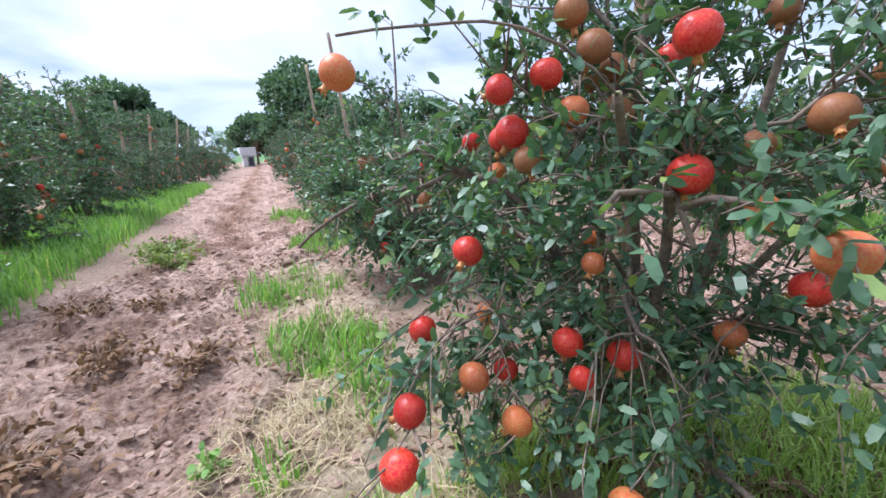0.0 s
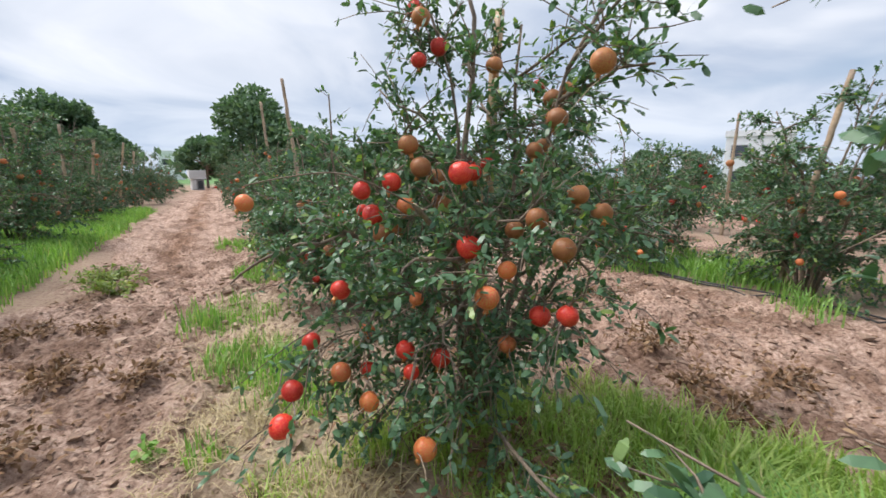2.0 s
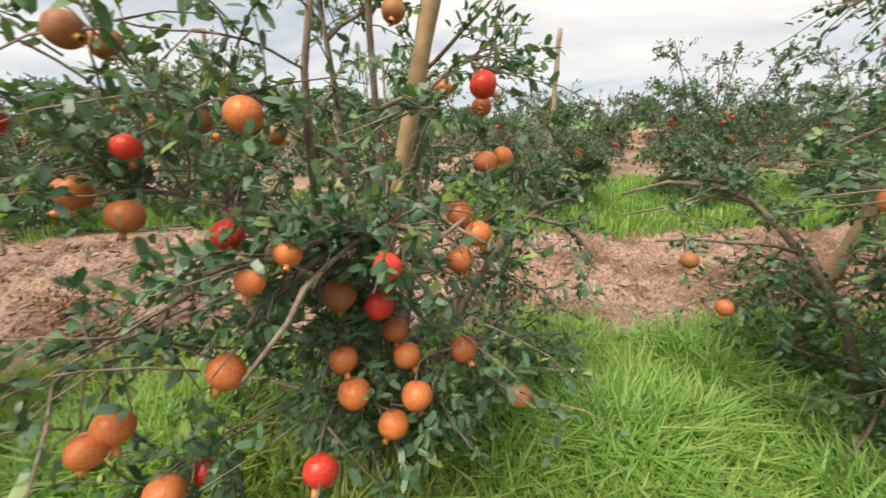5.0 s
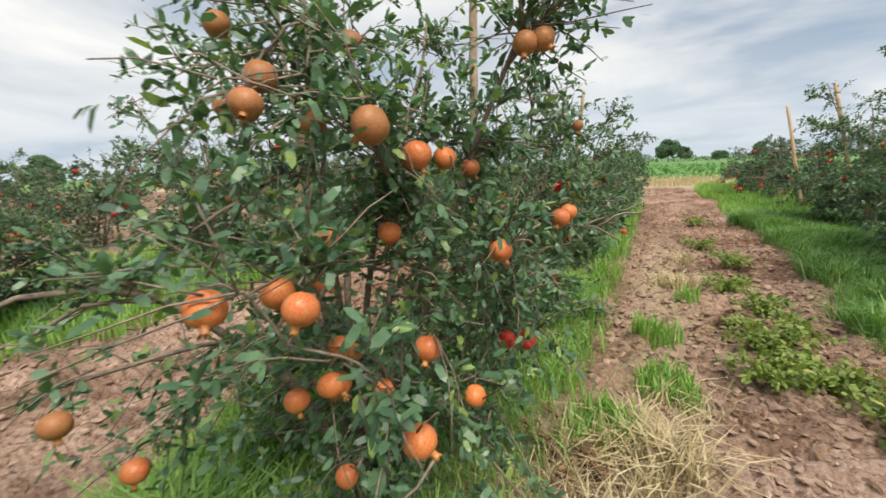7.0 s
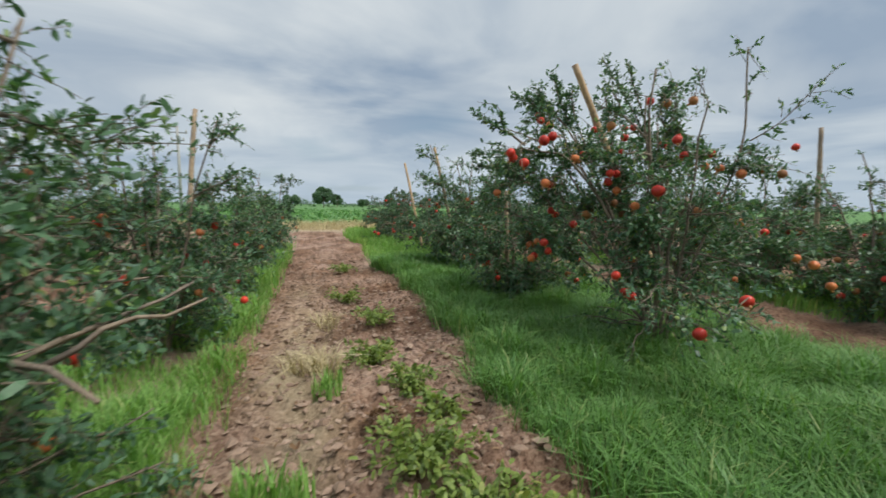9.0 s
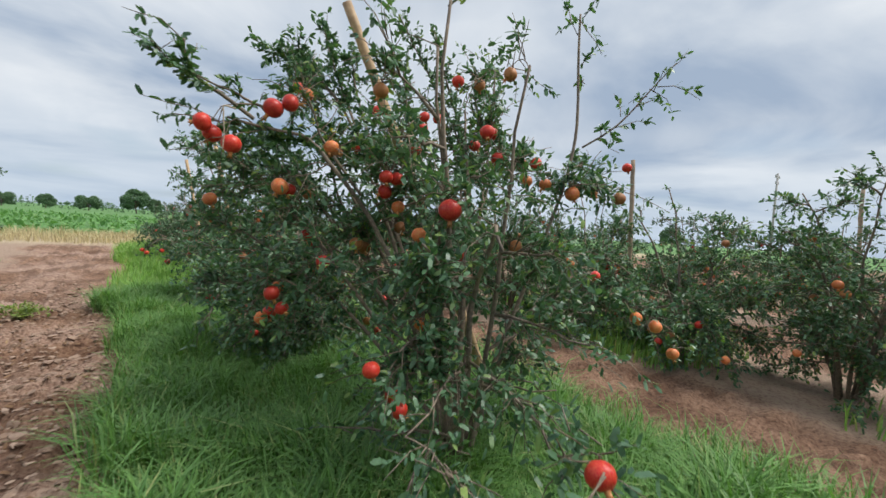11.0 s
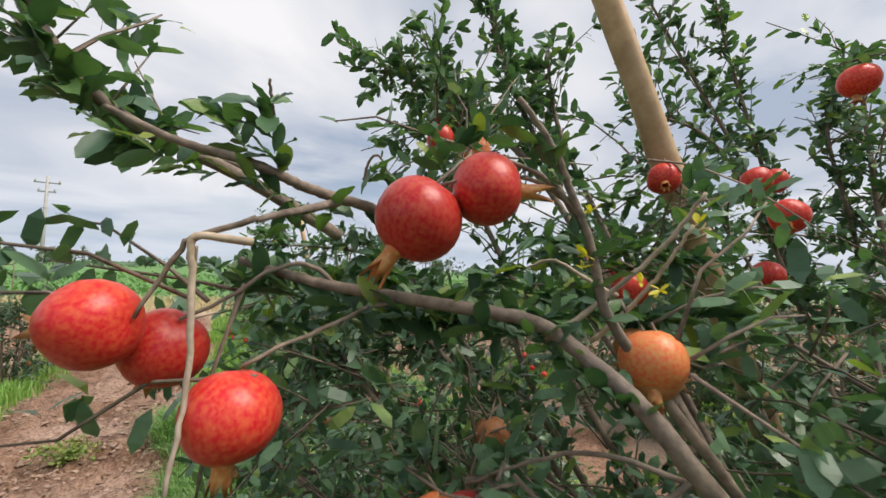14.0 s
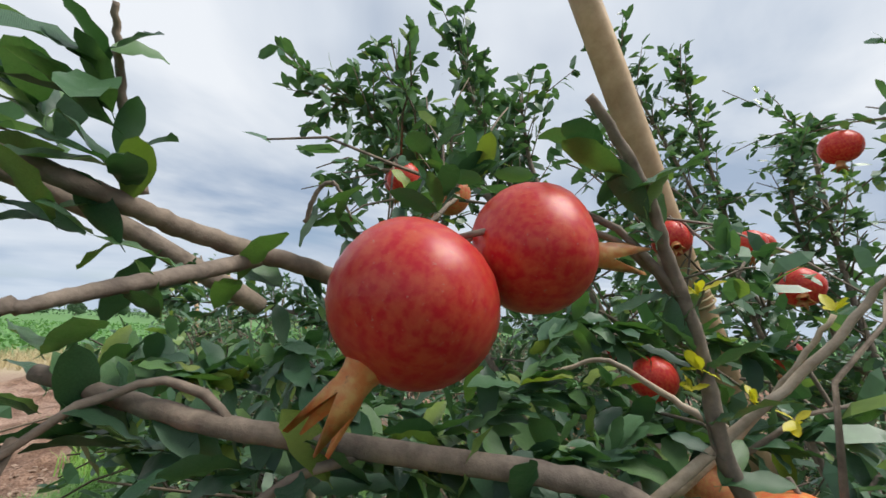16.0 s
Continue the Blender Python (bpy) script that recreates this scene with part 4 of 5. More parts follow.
for line in (DEEP, DEEPER, LOW_SIDE, SIDE):
    leafy(TREE_D, [(x - 0.12, y - 0.16, z - 0.02) for x, y, z in line], 24, 0.052, lr, 0.0, (0, 0.1, 0.1), 3)


YOUNG_LEAF = leaf_material("young_leaf", (0.50, 0.42, 0.03), (0.62, 0.55, 0.05), (0.40, 0.46, 0.08), 0.45, 0.3)
YOUNG = []
for mesh in HERO[:3]:
    pale = mesh.copy()
    pale.materials.clear()
    pale.materials.append(YOUNG_LEAF)
    YOUNG.append(pale)
for spot in [(-1.864, -6.997, 1.882), (-1.865, -7.004, 1.868), (-2.008, -6.957, 1.928), (-1.968, -6.979, 1.844), (-1.962, -7.002, 1.853), (-1.869, -6.998, 1.932)]:
    for _ in range(5):
        ob = part("young_leaf", lr.choice(YOUNG), TREE_D, "small yellow young leaf")
        ob.matrix_basis = Matrix.Translation(Vector(spot) - TREE_D.location) @ pose(0, 0, 0, lr.uniform(-60, 60), lr.uniform(-70, 20), lr.uniform(0, 360)) @ Matrix.Scale(lr.uniform(0.010, 0.020), 4)


def dry_twig(tree, pts, r):
    rng = np.random.default_rng(3)
    t = Tubes()
    pts = np.array(pts) - np.array(tree.location)
    q = np.linspace(0, 1, len(pts))
    fine = np.linspace(0, 1, len(pts) * 6)
    c = np.stack([np.interp(fine, q, pts[:, k]) for k in range(3)], 1)
    for _ in range(4):
        c[1:-1] = (c[:-2] + 2 * c[1:-1] + c[2:]) / 4
    c += rng.normal(0, 0.0006, c.shape)
    t.add(c, r * (1 - 0.5 * fine), 8, 0.15, rng)
    part("dry_twig", t.mesh("dry_twig", DRY_TWIG), tree, "pale dead twig")


dry_twig(TREE_D, [(-1.848, -7.042, 1.778), (-1.898, -7.001, 1.832), (-1.939, -6.947, 1.901), (-1.952, -6.915, 1.953)], 0.0042)
dry_twig(TREE_D, [(-1.933, -7.01, 1.835), (-1.922, -7.041, 1.849), (-1.898, -7.09, 1.883), (-1.869, -7.126, 1.865)], 0.0036)
dry_twig(TREE_D, [(-1.939, -7.058, 1.771), (-1.974, -7.014, 1.83), (-1.989, -6.984, 1.878), (-1.996, -6.956, 1.925)], 0.0038)
dry_twig(TREE_D, [(-1.521, -7.087, 1.881), (-1.466, -7.09, 1.887), (-1.471, -7.091, 1.841), (-1.474, -7.076, 1.743), (-1.465, -7.049, 1.672)], 0.0042)

def spray(tree, line, r, twigs, seed, first=0.4, leaf=0.046):
    """A leafy branch of a tree: a curved limb with short side shoots along its outer part."""
    rng = np.random.default_rng(seed)
    line = np.array(line) - np.array(tree.location)
    q, fine = np.linspace(0, 1, len(line)), np.linspace(0, 1, 30)
    c = np.stack([np.interp(fine, q, line[:, k]) for k in range(3)], 1)
    for _ in range(8):
        c[1:-1] = (c[:-2] + 2 * c[1:-1] + c[2:]) / 4
    t = Tubes()
    t.add(c, r * (1 - 0.8 * fine) + 0.001, 7, 0.12, rng)
    P, D, N, S = [], [], [], []
    for k in range(twigs):
        a = (first + (1 - first) * (k + rng.random()) / twigs) * 28
        i = int(a)
        p0 = c[i] + (c[i + 1] - c[i]) * (a - i)
        along = c[i + 1] - c[i]
        d = along / np.linalg.norm(along) * 0.7 + rng.normal(0, 0.6, 3) + np.array([0, 0, 0.35])
        d /= np.linalg.norm(d)
        ln = rng.uniform(0.05, 0.17)
        t.add(p0 + np.outer(np.linspace(0, 1, 4) * ln, d), [0.0024, 0.002, 0.0015, 0.001], 4)
        n = rng.integers(7, 13)
        s = rng.uniform(0.15, 1.05, n)
        P.append(p0 + np.outer(s * ln, d))
        D.append(d * 0.6 + rng.normal(0, 0.6, (n, 3)))
        N.append(rng.normal(0, 0.55, (n, 3)) + np.array([0, 0, 1.0]))
        S.append(leaf * rng.uniform(0.6, 1.2, n))
    v, f = blades(*(np.concatenate(a) for a in (P, D, N, S)), 0.46, 0.16, True)
    ob = part("branch", t.mesh("branch", BARK), tree)
    part("foliage", mesh_of("foliage", v, f, LEAF), ob)


ROOT_MID, ROOT_FAR, ROOT_LOW = [(-2.50, -6.62, 0.6), (-2.45, -7.15, 1.4)], [(-2.60, -6.60, 0.5), (-3.0, -7.1, 1.2)], [(-2.48, -6.62, 0.5), (-2.40, -7.35, 1.15)]
for k, (base, tip, twigs) in enumerate((
        (ROOT_MID, [(-2.3, -7.544, 2.119), (-2.24, -7.601, 2.317), (-2.173, -7.662, 2.52), (-2.141, -7.68, 2.699)], 46),
        (ROOT_MID, [(-2.25, -7.609, 2.249), (-2.047, -7.717, 2.361), (-1.919, -7.784, 2.436), (-1.797, -7.846, 2.512)], 44),
        (ROOT_MID, [(-2.25, -7.609, 2.249), (-2.05, -7.72, 2.334), (-2.014, -7.743, 2.452), (-1.995, -7.743, 2.563)], 26),
        (ROOT_MID, [(-2.354, -7.595, 2.284), (-2.337, -7.611, 2.427), (-2.322, -7.619, 2.549)], 26),
        (ROOT_FAR, [(-3.278, -7.395, 1.843), (-3.046, -7.447, 2.296), (-2.835, -7.517, 2.607), (-2.647, -7.573, 2.91)], 50),
        (ROOT_FAR, [(-3.278, -7.395, 1.843), (-3.112, -7.412, 2.264), (-2.956, -7.437, 2.614), (-2.88, -7.441, 2.825)], 46),
        (ROOT_FAR, [(-3.386, -7.221, 1.763), (-3.216, -7.244, 2.167), (-3.142, -7.269, 2.385), (-3.235, -7.194, 2.624)], 46),
        (ROOT_FAR, [(-3.144, -7.352, 1.881), (-2.868, -7.431, 2.345), (-2.573, -7.495, 2.374)], 36),
        (ROOT_MID, [(-2.502, -7.876, 1.94), (-2.821, -7.77, 2.035), (-3.327, -7.557, 2.069), (-3.792, -7.268, 2.013)], 70),
        (ROOT_LOW, [(-2.205, -7.749, 1.735), (-2.426, -7.585, 1.831), (-2.892, -7.401, 1.846), (-3.252, -7.19, 1.746)], 70),
        (ROOT_LOW, [(-2.1, -7.9, 1.75), (-2.015, -8.076, 1.913), (-1.739, -8.368, 1.949), (-1.55, -8.5, 1.94)], 55),
        (ROOT_LOW, [(-2.1, -7.8, 1.6), (-1.911, -7.937, 1.745), (-1.678, -8.203, 1.773), (-1.52, -8.3, 1.76)], 55),
        (ROOT_LOW, [(-2.264, -7.606, 1.55), (-1.988, -7.916, 1.611), (-1.653, -8.158, 1.494)], 55))):
    spray(TREE_D, base + tip, 0.011, twigs, 200 + k)
NEAR_SHOOT = [(-1.519, -7.166, 1.972), (-1.511, -7.171, 1.988), (-1.503, -7.176, 2.005), (-1.491, -7.179, 2.019), (-1.479, -7.18, 2.036)]
leafy(TREE_D, NEAR_SHOOT, 7, 0.046, lr, 0.25, (0, 0, 0.3), 2)
OUTER = [(-1.514, -7.353, 2.007), (-1.418, -7.394, 2.047), (-1.343, -7.403, 2.075), (-1.263, -7.433, 2.135), (-1.197, -7.455, 2.208)]
leafy(TREE_D, OUTER, 20, 0.056, lr, 0.2, (0, 0, 0.1), 3)
spray(TREE_D, OUTER, 0.0045, 12, 300, 0.3)

# ---- the other trees of the orchard ----
def bush_copy_source(seed, height, spread, stems, twigs, per, leaf, fruit_count, rich, far):
    root = new("pomegranate_tree")
    tubes, v, f, spurs = grow(seed, height, spread, stems, twigs, per, leaf, (), rich, 0.6, 5 if not far else 4)
    part("trunk", tubes.mesh("orchard_wood", BARK), root)
    part("crown", mesh_of("orchard_leaves", v, f, LEAF_FAR if far else LEAF), root)
    rng = random.Random(seed)
    picked = [s for s in spurs if np.hypot(s[0], s[1]) > 0.4 * spread and s[2] < height * 0.85]
    rng.shuffle(picked)
    if far:
        fv, ff = [], []
        for s in picked[:fruit_count]:
            b, r = len(fv), rng.uniform(0.034, 0.046)
            c = np.array(s) * np.array([1.06, 1.06, 1]) - np.array([0, 0, 0.05])
            for lat in (1.0, 0.45, -0.45, -1.0):
                for j in range(6):
                    a = 1.0472 * j
                    rr = r * math.sqrt(max(0, 1 - lat * lat)) + 0.004
                    fv.append((c[0] + rr * math.cos(a), c[1] + rr * math.sin(a), c[2] + r * lat))
            for i in range(3):
                for j in range(6):
                    p, q = b + i * 6 + j, b + i * 6 + (j + 1) % 6
                    ff.append((p, p + 6, q + 6, q))
        ob = part("fruit", mesh_of("far_fruit", fv, ff, ORANGE if seed % 2 else RED, True), root)
        ob["kind"] = "stuff"
    else:
        for s in picked[:fruit_count]:
            kind = rng.choice(("red", "red", "orange", "orange", "tan"))
            hang_fruit(root, (s[0] * 1.07, s[1] * 1.07, s[2] - 0.06), rng.uniform(0.066, 0.084), kind, rng)
    return root


MID = [bush_copy_source(s, h, w, st, 1350, 12, 0.052, 20, True, False) for s, h, w, st in ((101, 2.2, 0.92, 9), (102, 1.95, 0.98, 8), (103, 2.35, 0.9, 9))]
FAR = [bush_copy_source(s, h, w, 7, 430, 10, 0.085, 16, False, True) for s, h, w in ((201, 2.05, 1.0), (202, 1.85, 1.05), (203, 2.2, 0.95))]
LABELS = ("dark green pomegranate bush dotted with red fruit", "low spreading pomegranate bush with orange fruit", "upright pomegranate bush with red and brown fruit")
used = set()


def plant(x, y, near, size=1.0):
    k = int(more.random() * 3)
    src = (MID if near else FAR)[k]
    s = more.uniform(0.88, 1.1) * size
    m = pose(x, y, height_at(x, y) - 0.02, 0, 0, more.uniform(0, 360))
    if (near, k) not in used:
        used.add((near, k))
        src.matrix_basis = m @ Matrix.Scale(s, 4)
        ob = src
    else:
        ob = copy_thing(src, m)
        ob.scale = (s, s, s)
    tagged(ob, LABELS[k], "pomegranate tree", "pomegranate trees of the orchard")
    return ob


ROWS = {0: [3.1, 5.45, 7.7, 9.9, 12.2, -5.3, -7.8, -9.9, -12.2, -14.6], -1: [-9.0, -11.4, -13.6, -15.9, -18.2, -20.6, -3.6, -1.4, 1.5, 3.7, 5.86, 8.4, 11.0, 13.4],
        -2: [-2.2, -3.9, -5.5, -6.9, -8.3, -9.8, -11.4, -13.2],
        1: [1.0, 3.17, -1.2, -3.4, 5.6, 8.0, -5.7, -7.9, -10.1]}
for k, cx in ROW_X.items():
    ys = list(ROWS.get(k, []))
    lo, hi = (min(ys), max(ys)) if ys else (3.0, 0.5)
    y = hi + 2.3
    while y < 33:
        ys.append(y)
        y += 2.3
    y = lo - 2.3
    while y > (-22.5 if k != 0 else -15.5):
        ys.append(y)
        y -= 2.3
    for y in ys:
        near = (k in (-1, 0, 1) and -12.5 < y < 9) or (k == -2 and -10 < y < -3)
        named = near and y in ROWS.get(k, ())
        plant(cx + more.gauss(0, 0.03 if named else 0.12), y + (0 if named else more.gauss(0, 0.15)), near, 0.92 if k == 0 and y == -7.8 else 1.0)

# ---- stakes, posts, wires and hoses ----
stake(2.05, -1.19, (1.84, -1.78, 2.55), "orange-brown bamboo stake leaning over a pomegranate tree")
stake(2.16, -3.45, (1.74, -3.73, 2.6))
stake(-3.542, -7.115, (-2.141, -7.328, 2.70), "straight pale bamboo stake leaning through a tall pomegranate tree", 0.036, 0.030, tied=0.74)
stake(1.62, 0.98, (1.85, 1.15, 2.12), "weathered pole standing inside a pomegranate tree")
stake(1.9, 7.0, (1.6, 7.2, 2.9), material=POST)
stake(1.7, 9.6, (1.5, 9.9, 2.9), material=POST)
stake(1.83, -5.18, (1.74, -5.08, 2.55), "grey upright stake inside a pomegranate tree", material=POST)
stake(1.9, -9.5, (1.75, -9.9, 2.5), material=POST)
stake(-2.35, -9.0, (-2.30, -9.05, 1.5), material=POST)
stake(-2.6, -11.6, (-2.15, -12.2, 2.5))
stake(-2.4, -13.8, (-2.0, -14.5, 2.4))
for gx, gy, tx, tz in ((-2.5, 6.3, 0.02, 2.25), (-2.45, 9.0, -0.1, 2.2), (-2.6, 11.6, 0.1, 2.3), (-2.5, 13.0, 0.35, 2.1), (-2.4, 16.0, 0.4, 2.2), (-2.6, 20.0, 0.3, 2.1)):
    stake(gx, gy, (gx + tx, gy - tx, tz), "upright wooden post in a row of trees", material=POST)
stake(5.9, -3.4, (5.9, -3.42, 2.35), "upright grey post standing in a pomegranate tree", 0.03, 0.03, POST)
stake(6.05, 1.3, (6.5, 1.1, 2.4), material=POST)
stake(6.0, 5.3, (6.1, 5.2, 2.3), material=POST)
stake(10.2, 4.0, (10.3, 4.0, 2.6), material=POST)
stake(10.2, -1.0, (10.1, -1.0, 2.6), material=POST)
stake(-6.8, -7.8, (-6.75, -7.9, 2.5), "upright wooden post in a row of trees", material=POST)
stake(-11.1, -6.0, (-11.1, -6.1, 2.5), material=POST)


def strand(name, pts, r, material, label, category, sides=6):
    t = Tubes()
    t.add(pts, [r] * len(pts), sides)
    ob = new(name, t.mesh(name, material))
    tagged(ob, label, category)


for z in (1.85, 1.7, 1.55):
    ys = np.linspace(5.5, 32, 30)
    strand("wire", [(-2.55, y, z + 0.03 * math.cos(y * 2.4)) for y in ys], 0.004, METAL, "thin steel wire strung along a row of trees", "wire", 4)
for off in (0.0, 0.11):
    ys = np.linspace(-7, 11, 90)
    strand("drip_hose", [(5.30 + off + 0.10 * math.sin(y * 1.1 + off * 9) + 0.05 * math.sin(y * 2.7), y, height_at(5.3 + off, y) + 0.035) for y in ys], 0.010, HOSE,
           "black plastic drip hose lying on the soil", "hose")

# ---- grass, weeds and litter ----
def lawn(name, label, xr, yr, count, tall, material, seed, density, lean=0.55, width=0.035):
    """Grass as one sheet of single bent blades; density(x, y) from 0 to 1 thins it out."""
    rng = np.random.default_rng(seed)
    n = count * 3
    x, y = rng.uniform(*xr, n), rng.uniform(*yr, n)
    keep = rng.random(n) < density(x, y)
    x, y = x[keep][:count], y[keep][:count]
    n = len(x)
    clump = value_noise(x * 3.1, y * 3.1, seed + 2)
    h = rng.uniform(*tall, n) * (0.55 + 0.8 * clump)
    z = ground_height(x, y) - 0.005
    az = rng.uniform(0, 2 * np.pi, n)
    out = np.stack([np.cos(az), np.sin(az), np.zeros(n)], 1)
    side = np.stack([-np.sin(az), np.cos(az), np.zeros(n)], 1)
    tip = rng.uniform(0.15, 1.0, n)[:, None] * lean
    base = np.stack([x, y, z], 1)
    H, W = h[:, None], (h * width * rng.uniform(0.7, 1.4, n))[:, None].clip(0.0022, 0.008)
    up = np.array([0, 0, 1.0])
    rows = [base - side * W, base + side * W,
            base + up * H * 0.55 + out * H * tip * 0.35 - side * W * 0.8, base + up * H * 0.55 + out * H * tip * 0.35 + side * W * 0.8,
            base + up * H * (0.98 - 0.3 * tip) + out * H * tip]
    v = np.stack(rows, 1).reshape(-1, 3)
    b = np.arange(n)[:, None] * 5
    quads = (b + np.array([[0, 1, 3, 2]])).tolist()
    tris = (b + np.array([[2, 3, 4]])).tolist()
    ob = new(name, mesh_of(name, v.tolist(), quads + tris, material))
    tagged(ob, label, "grass", kind="stuff")


def strip(cx, half, patch, seed, lo=0.35):
    def d(x, y):
        n = value_noise(x * patch, y * patch, seed) * 0.7 + value_noise(x * patch * 3, y * patch * 3, seed + 1) * 0.3
        return step(lo, lo + 0.25, n) * step(half + 0.25, half - 0.2, np.abs(x - cx))
    return d


def verge(x, y):
    """The lush strip beside the alley under the southern trees."""
    edge = 0.92 + (value_noise(x * 0.0 + 1, y * 1.1, 51) - 0.5) * 0.5
    n = value_noise(x * 1.4, y * 1.4, 52)
    return step(edge - 0.1, edge + 0.25, -x) * step(4.3, 3.7, -x) * (0.55 + 0.45 * n)


def spots(places, soft=0.5):
    def d(x, y):
        out = np.zeros_like(x)
        for px, py, r, k in places:
            out = np.maximum(out, k * step(r, r * soft, np.hypot(x - px, y - py) + (value_noise(x * 5, y * 5, 61) - 0.5) * r * 0.5))
        return out
    return d


lawn("grass", "lush tall green grass under the trees", (-4.2, -0.75), (-12.5, -2.0), 150000, (0.14, 0.36), GRASS_DEEP, 71, verge, lean=1.25, width=0.014)
lawn("grass", "green grass strip along a row of trees", (-4.2, -0.75), (-23, -12.5), 26000, (0.18, 0.36), GRASS, 72, verge, width=0.05)
lawn("grass", "green grass strip along a row of trees", (-4.2, -0.75), (-2.0, 3.0), 12000, (0.12, 0.28), GRASS, 73, strip(-2.8, 0.95, 0.6, 81, 0.2), width=0.05)
lawn("grass", "bright green grass verge beside the alley", (-3.6, -1.0), (3.0, 16), 26000, (0.12, 0.3), GRASS, 74, strip(-2.5, 0.98, 0.6, 81, 0.2), width=0.05)
lawn("grass", "yellowing green grass between pomegranate trees", (0.75, 2.9), (-2.6, -0.1), 34000, (0.07, 0.26), GRASS_YELLOW, 75, strip(1.6, 0.85, 0.9, 83, 0.12), lean=0.9, width=0.022)
lawn("grass", "tall bright green tussocks between pomegranate trees", (0.7, 2.8), (-3.2, -0.2), 22000, (0.12, 0.34), GRASS, 76,
     spots(((1.55, -0.35, 0.55, 1), (1.75, -2.35, 0.75, 1), (1.2, -2.75, 0.5, 0.9), (2.2, -1.9, 0.5, 0.8))), lean=1.05, width=0.018)
lawn("grass", "green grass under the trees beside the alley", (0.5, 2.7), (-10, -3.0), 40000, (0.08, 0.26), GRASS, 77, strip(1.75, 0.74, 0.7, 85, 0.2), lean=0.9, width=0.022)
lawn("grass", "green grass under the trees beside the alley", (0.7, 2.7), (-16.5, -10), 10000, (0.12, 0.3), GRASS, 78, strip(1.8, 0.8, 0.6, 87, 0.25), width=0.05)
lawn("grass", "patches of green grass in the tilled soil", (-0.4, 1.5), (0.8, 9.0), 16000, (0.05, 0.17), GRASS, 79,
     spots(((0.62, 2.0, 0.42, 1), (0.45, 3.1, 0.5, 0.8), (0.75, 1.45, 0.3, 0.8), (0.9, 4.6, 0.5, 0.9), (0.95, 7.0, 0.6, 0.9), (0.30, 1.15, 0.16, 0.6))))
lawn("grass", "short mixed grass at the foot of a tree", (0.3, 2.4), (-0.9, 0.9), 15000, (0.05, 0.20), GRASS_YELLOW, 80, strip(1.45, 0.85, 1.3, 89, 0.28), lean=0.9, width=0.02)
lawn("grass", "green tufts growing in the alley", (0.1, 0.9), (-7.2, -3.6), 5000, (0.08, 0.2), GRASS, 90,
     spots(((0.42, -4.75, 0.22, 1), (0.5, -5.5, 0.2, 0.5), (0.75, -4.2, 0.25, 0.7), (0.25, -6.6, 0.15, 0.6))))
lawn("grass", "green grass under a far row of trees", (4.6, 7.4), (-9, 9), 20000, (0.10, 0.28), GRASS, 91, strip(6.0, 1.1, 0.5, 93, 0.42), width=0.06)
lawn("grass", "bright green grass round a far row of trees", (4.7, 9.0), (-10, -2.2), 26000, (0.10, 0.30), GRASS, 99, strip(6.6, 1.9, 0.4, 101, 0.12), width=0.05)
lawn("grass", "green grass under a far row of trees", (-8.2, -5.5), (-14, 0), 12000, (0.10, 0.28), GRASS, 92, strip(-6.8, 1.1, 0.5, 95, 0.35), width=0.06)
lawn("straw", "pale dry grass lying on the soil", (0.0, 1.2), (-0.3, 3.6), 3600, (0.06, 0.16), STRAW, 94,
     spots(((0.42, 1.35, 0.42, 1), (0.5, 2.2, 0.35, 0.8), (0.62, 0.55, 0.4, 0.8), (0.2, 0.8, 0.3, 0.4))), lean=3.2, width=0.014)
lawn("straw", "pale dry grass tuft beside the alley", (0.1, 1.3), (-8.6, -3.4), 7000, (0.08, 0.26), STRAW, 96,
     spots(((0.52, -4.05, 0.3, 1), (0.35, -4.55, 0.2, 0.7), (0.35, -7.0, 0.3, 0.6), (0.1, -8.2, 0.3, 0.6), (0.75, -3.7, 0.35, 0.5))), lean=1.6, width=0.018)
lawn("straw", "bleached grass along the edge of the field", (-12, 14), (-30.5, -24), 16000, (0.2, 0.5), STRAW, 97, lambda x, y: 0.8 + 0 * x, lean=0.8, width=0.06)


def crop_field():
    """Rows of low green plants in the field beyond the orchard."""
    rng = np.random.default_rng(98)
    n = 16000
    y = -31 - 45 * rng.random(n) ** 1.6
    x = rng.uniform(-45, 45, n)
    base = np.stack([x, np.round(y / 0.6) * 0.6 + rng.normal(0, 0.08, n), rng.uniform(0.05, 0.35, n)], 1)
    v, f = blades(base, rng.normal(0, 1, (n, 3)) + [0, 0, 0.5], rng.normal(0, 0.5, (n, 3)) + [0, 0, 1], rng.uniform(0.18, 0.4, n), 0.7, 0.2, False)
    tagged(new("crop", mesh_of("crop", v, f, CROP)), "low green crop in the field beyond the orchard", "crop", kind="stuff")


crop_field()


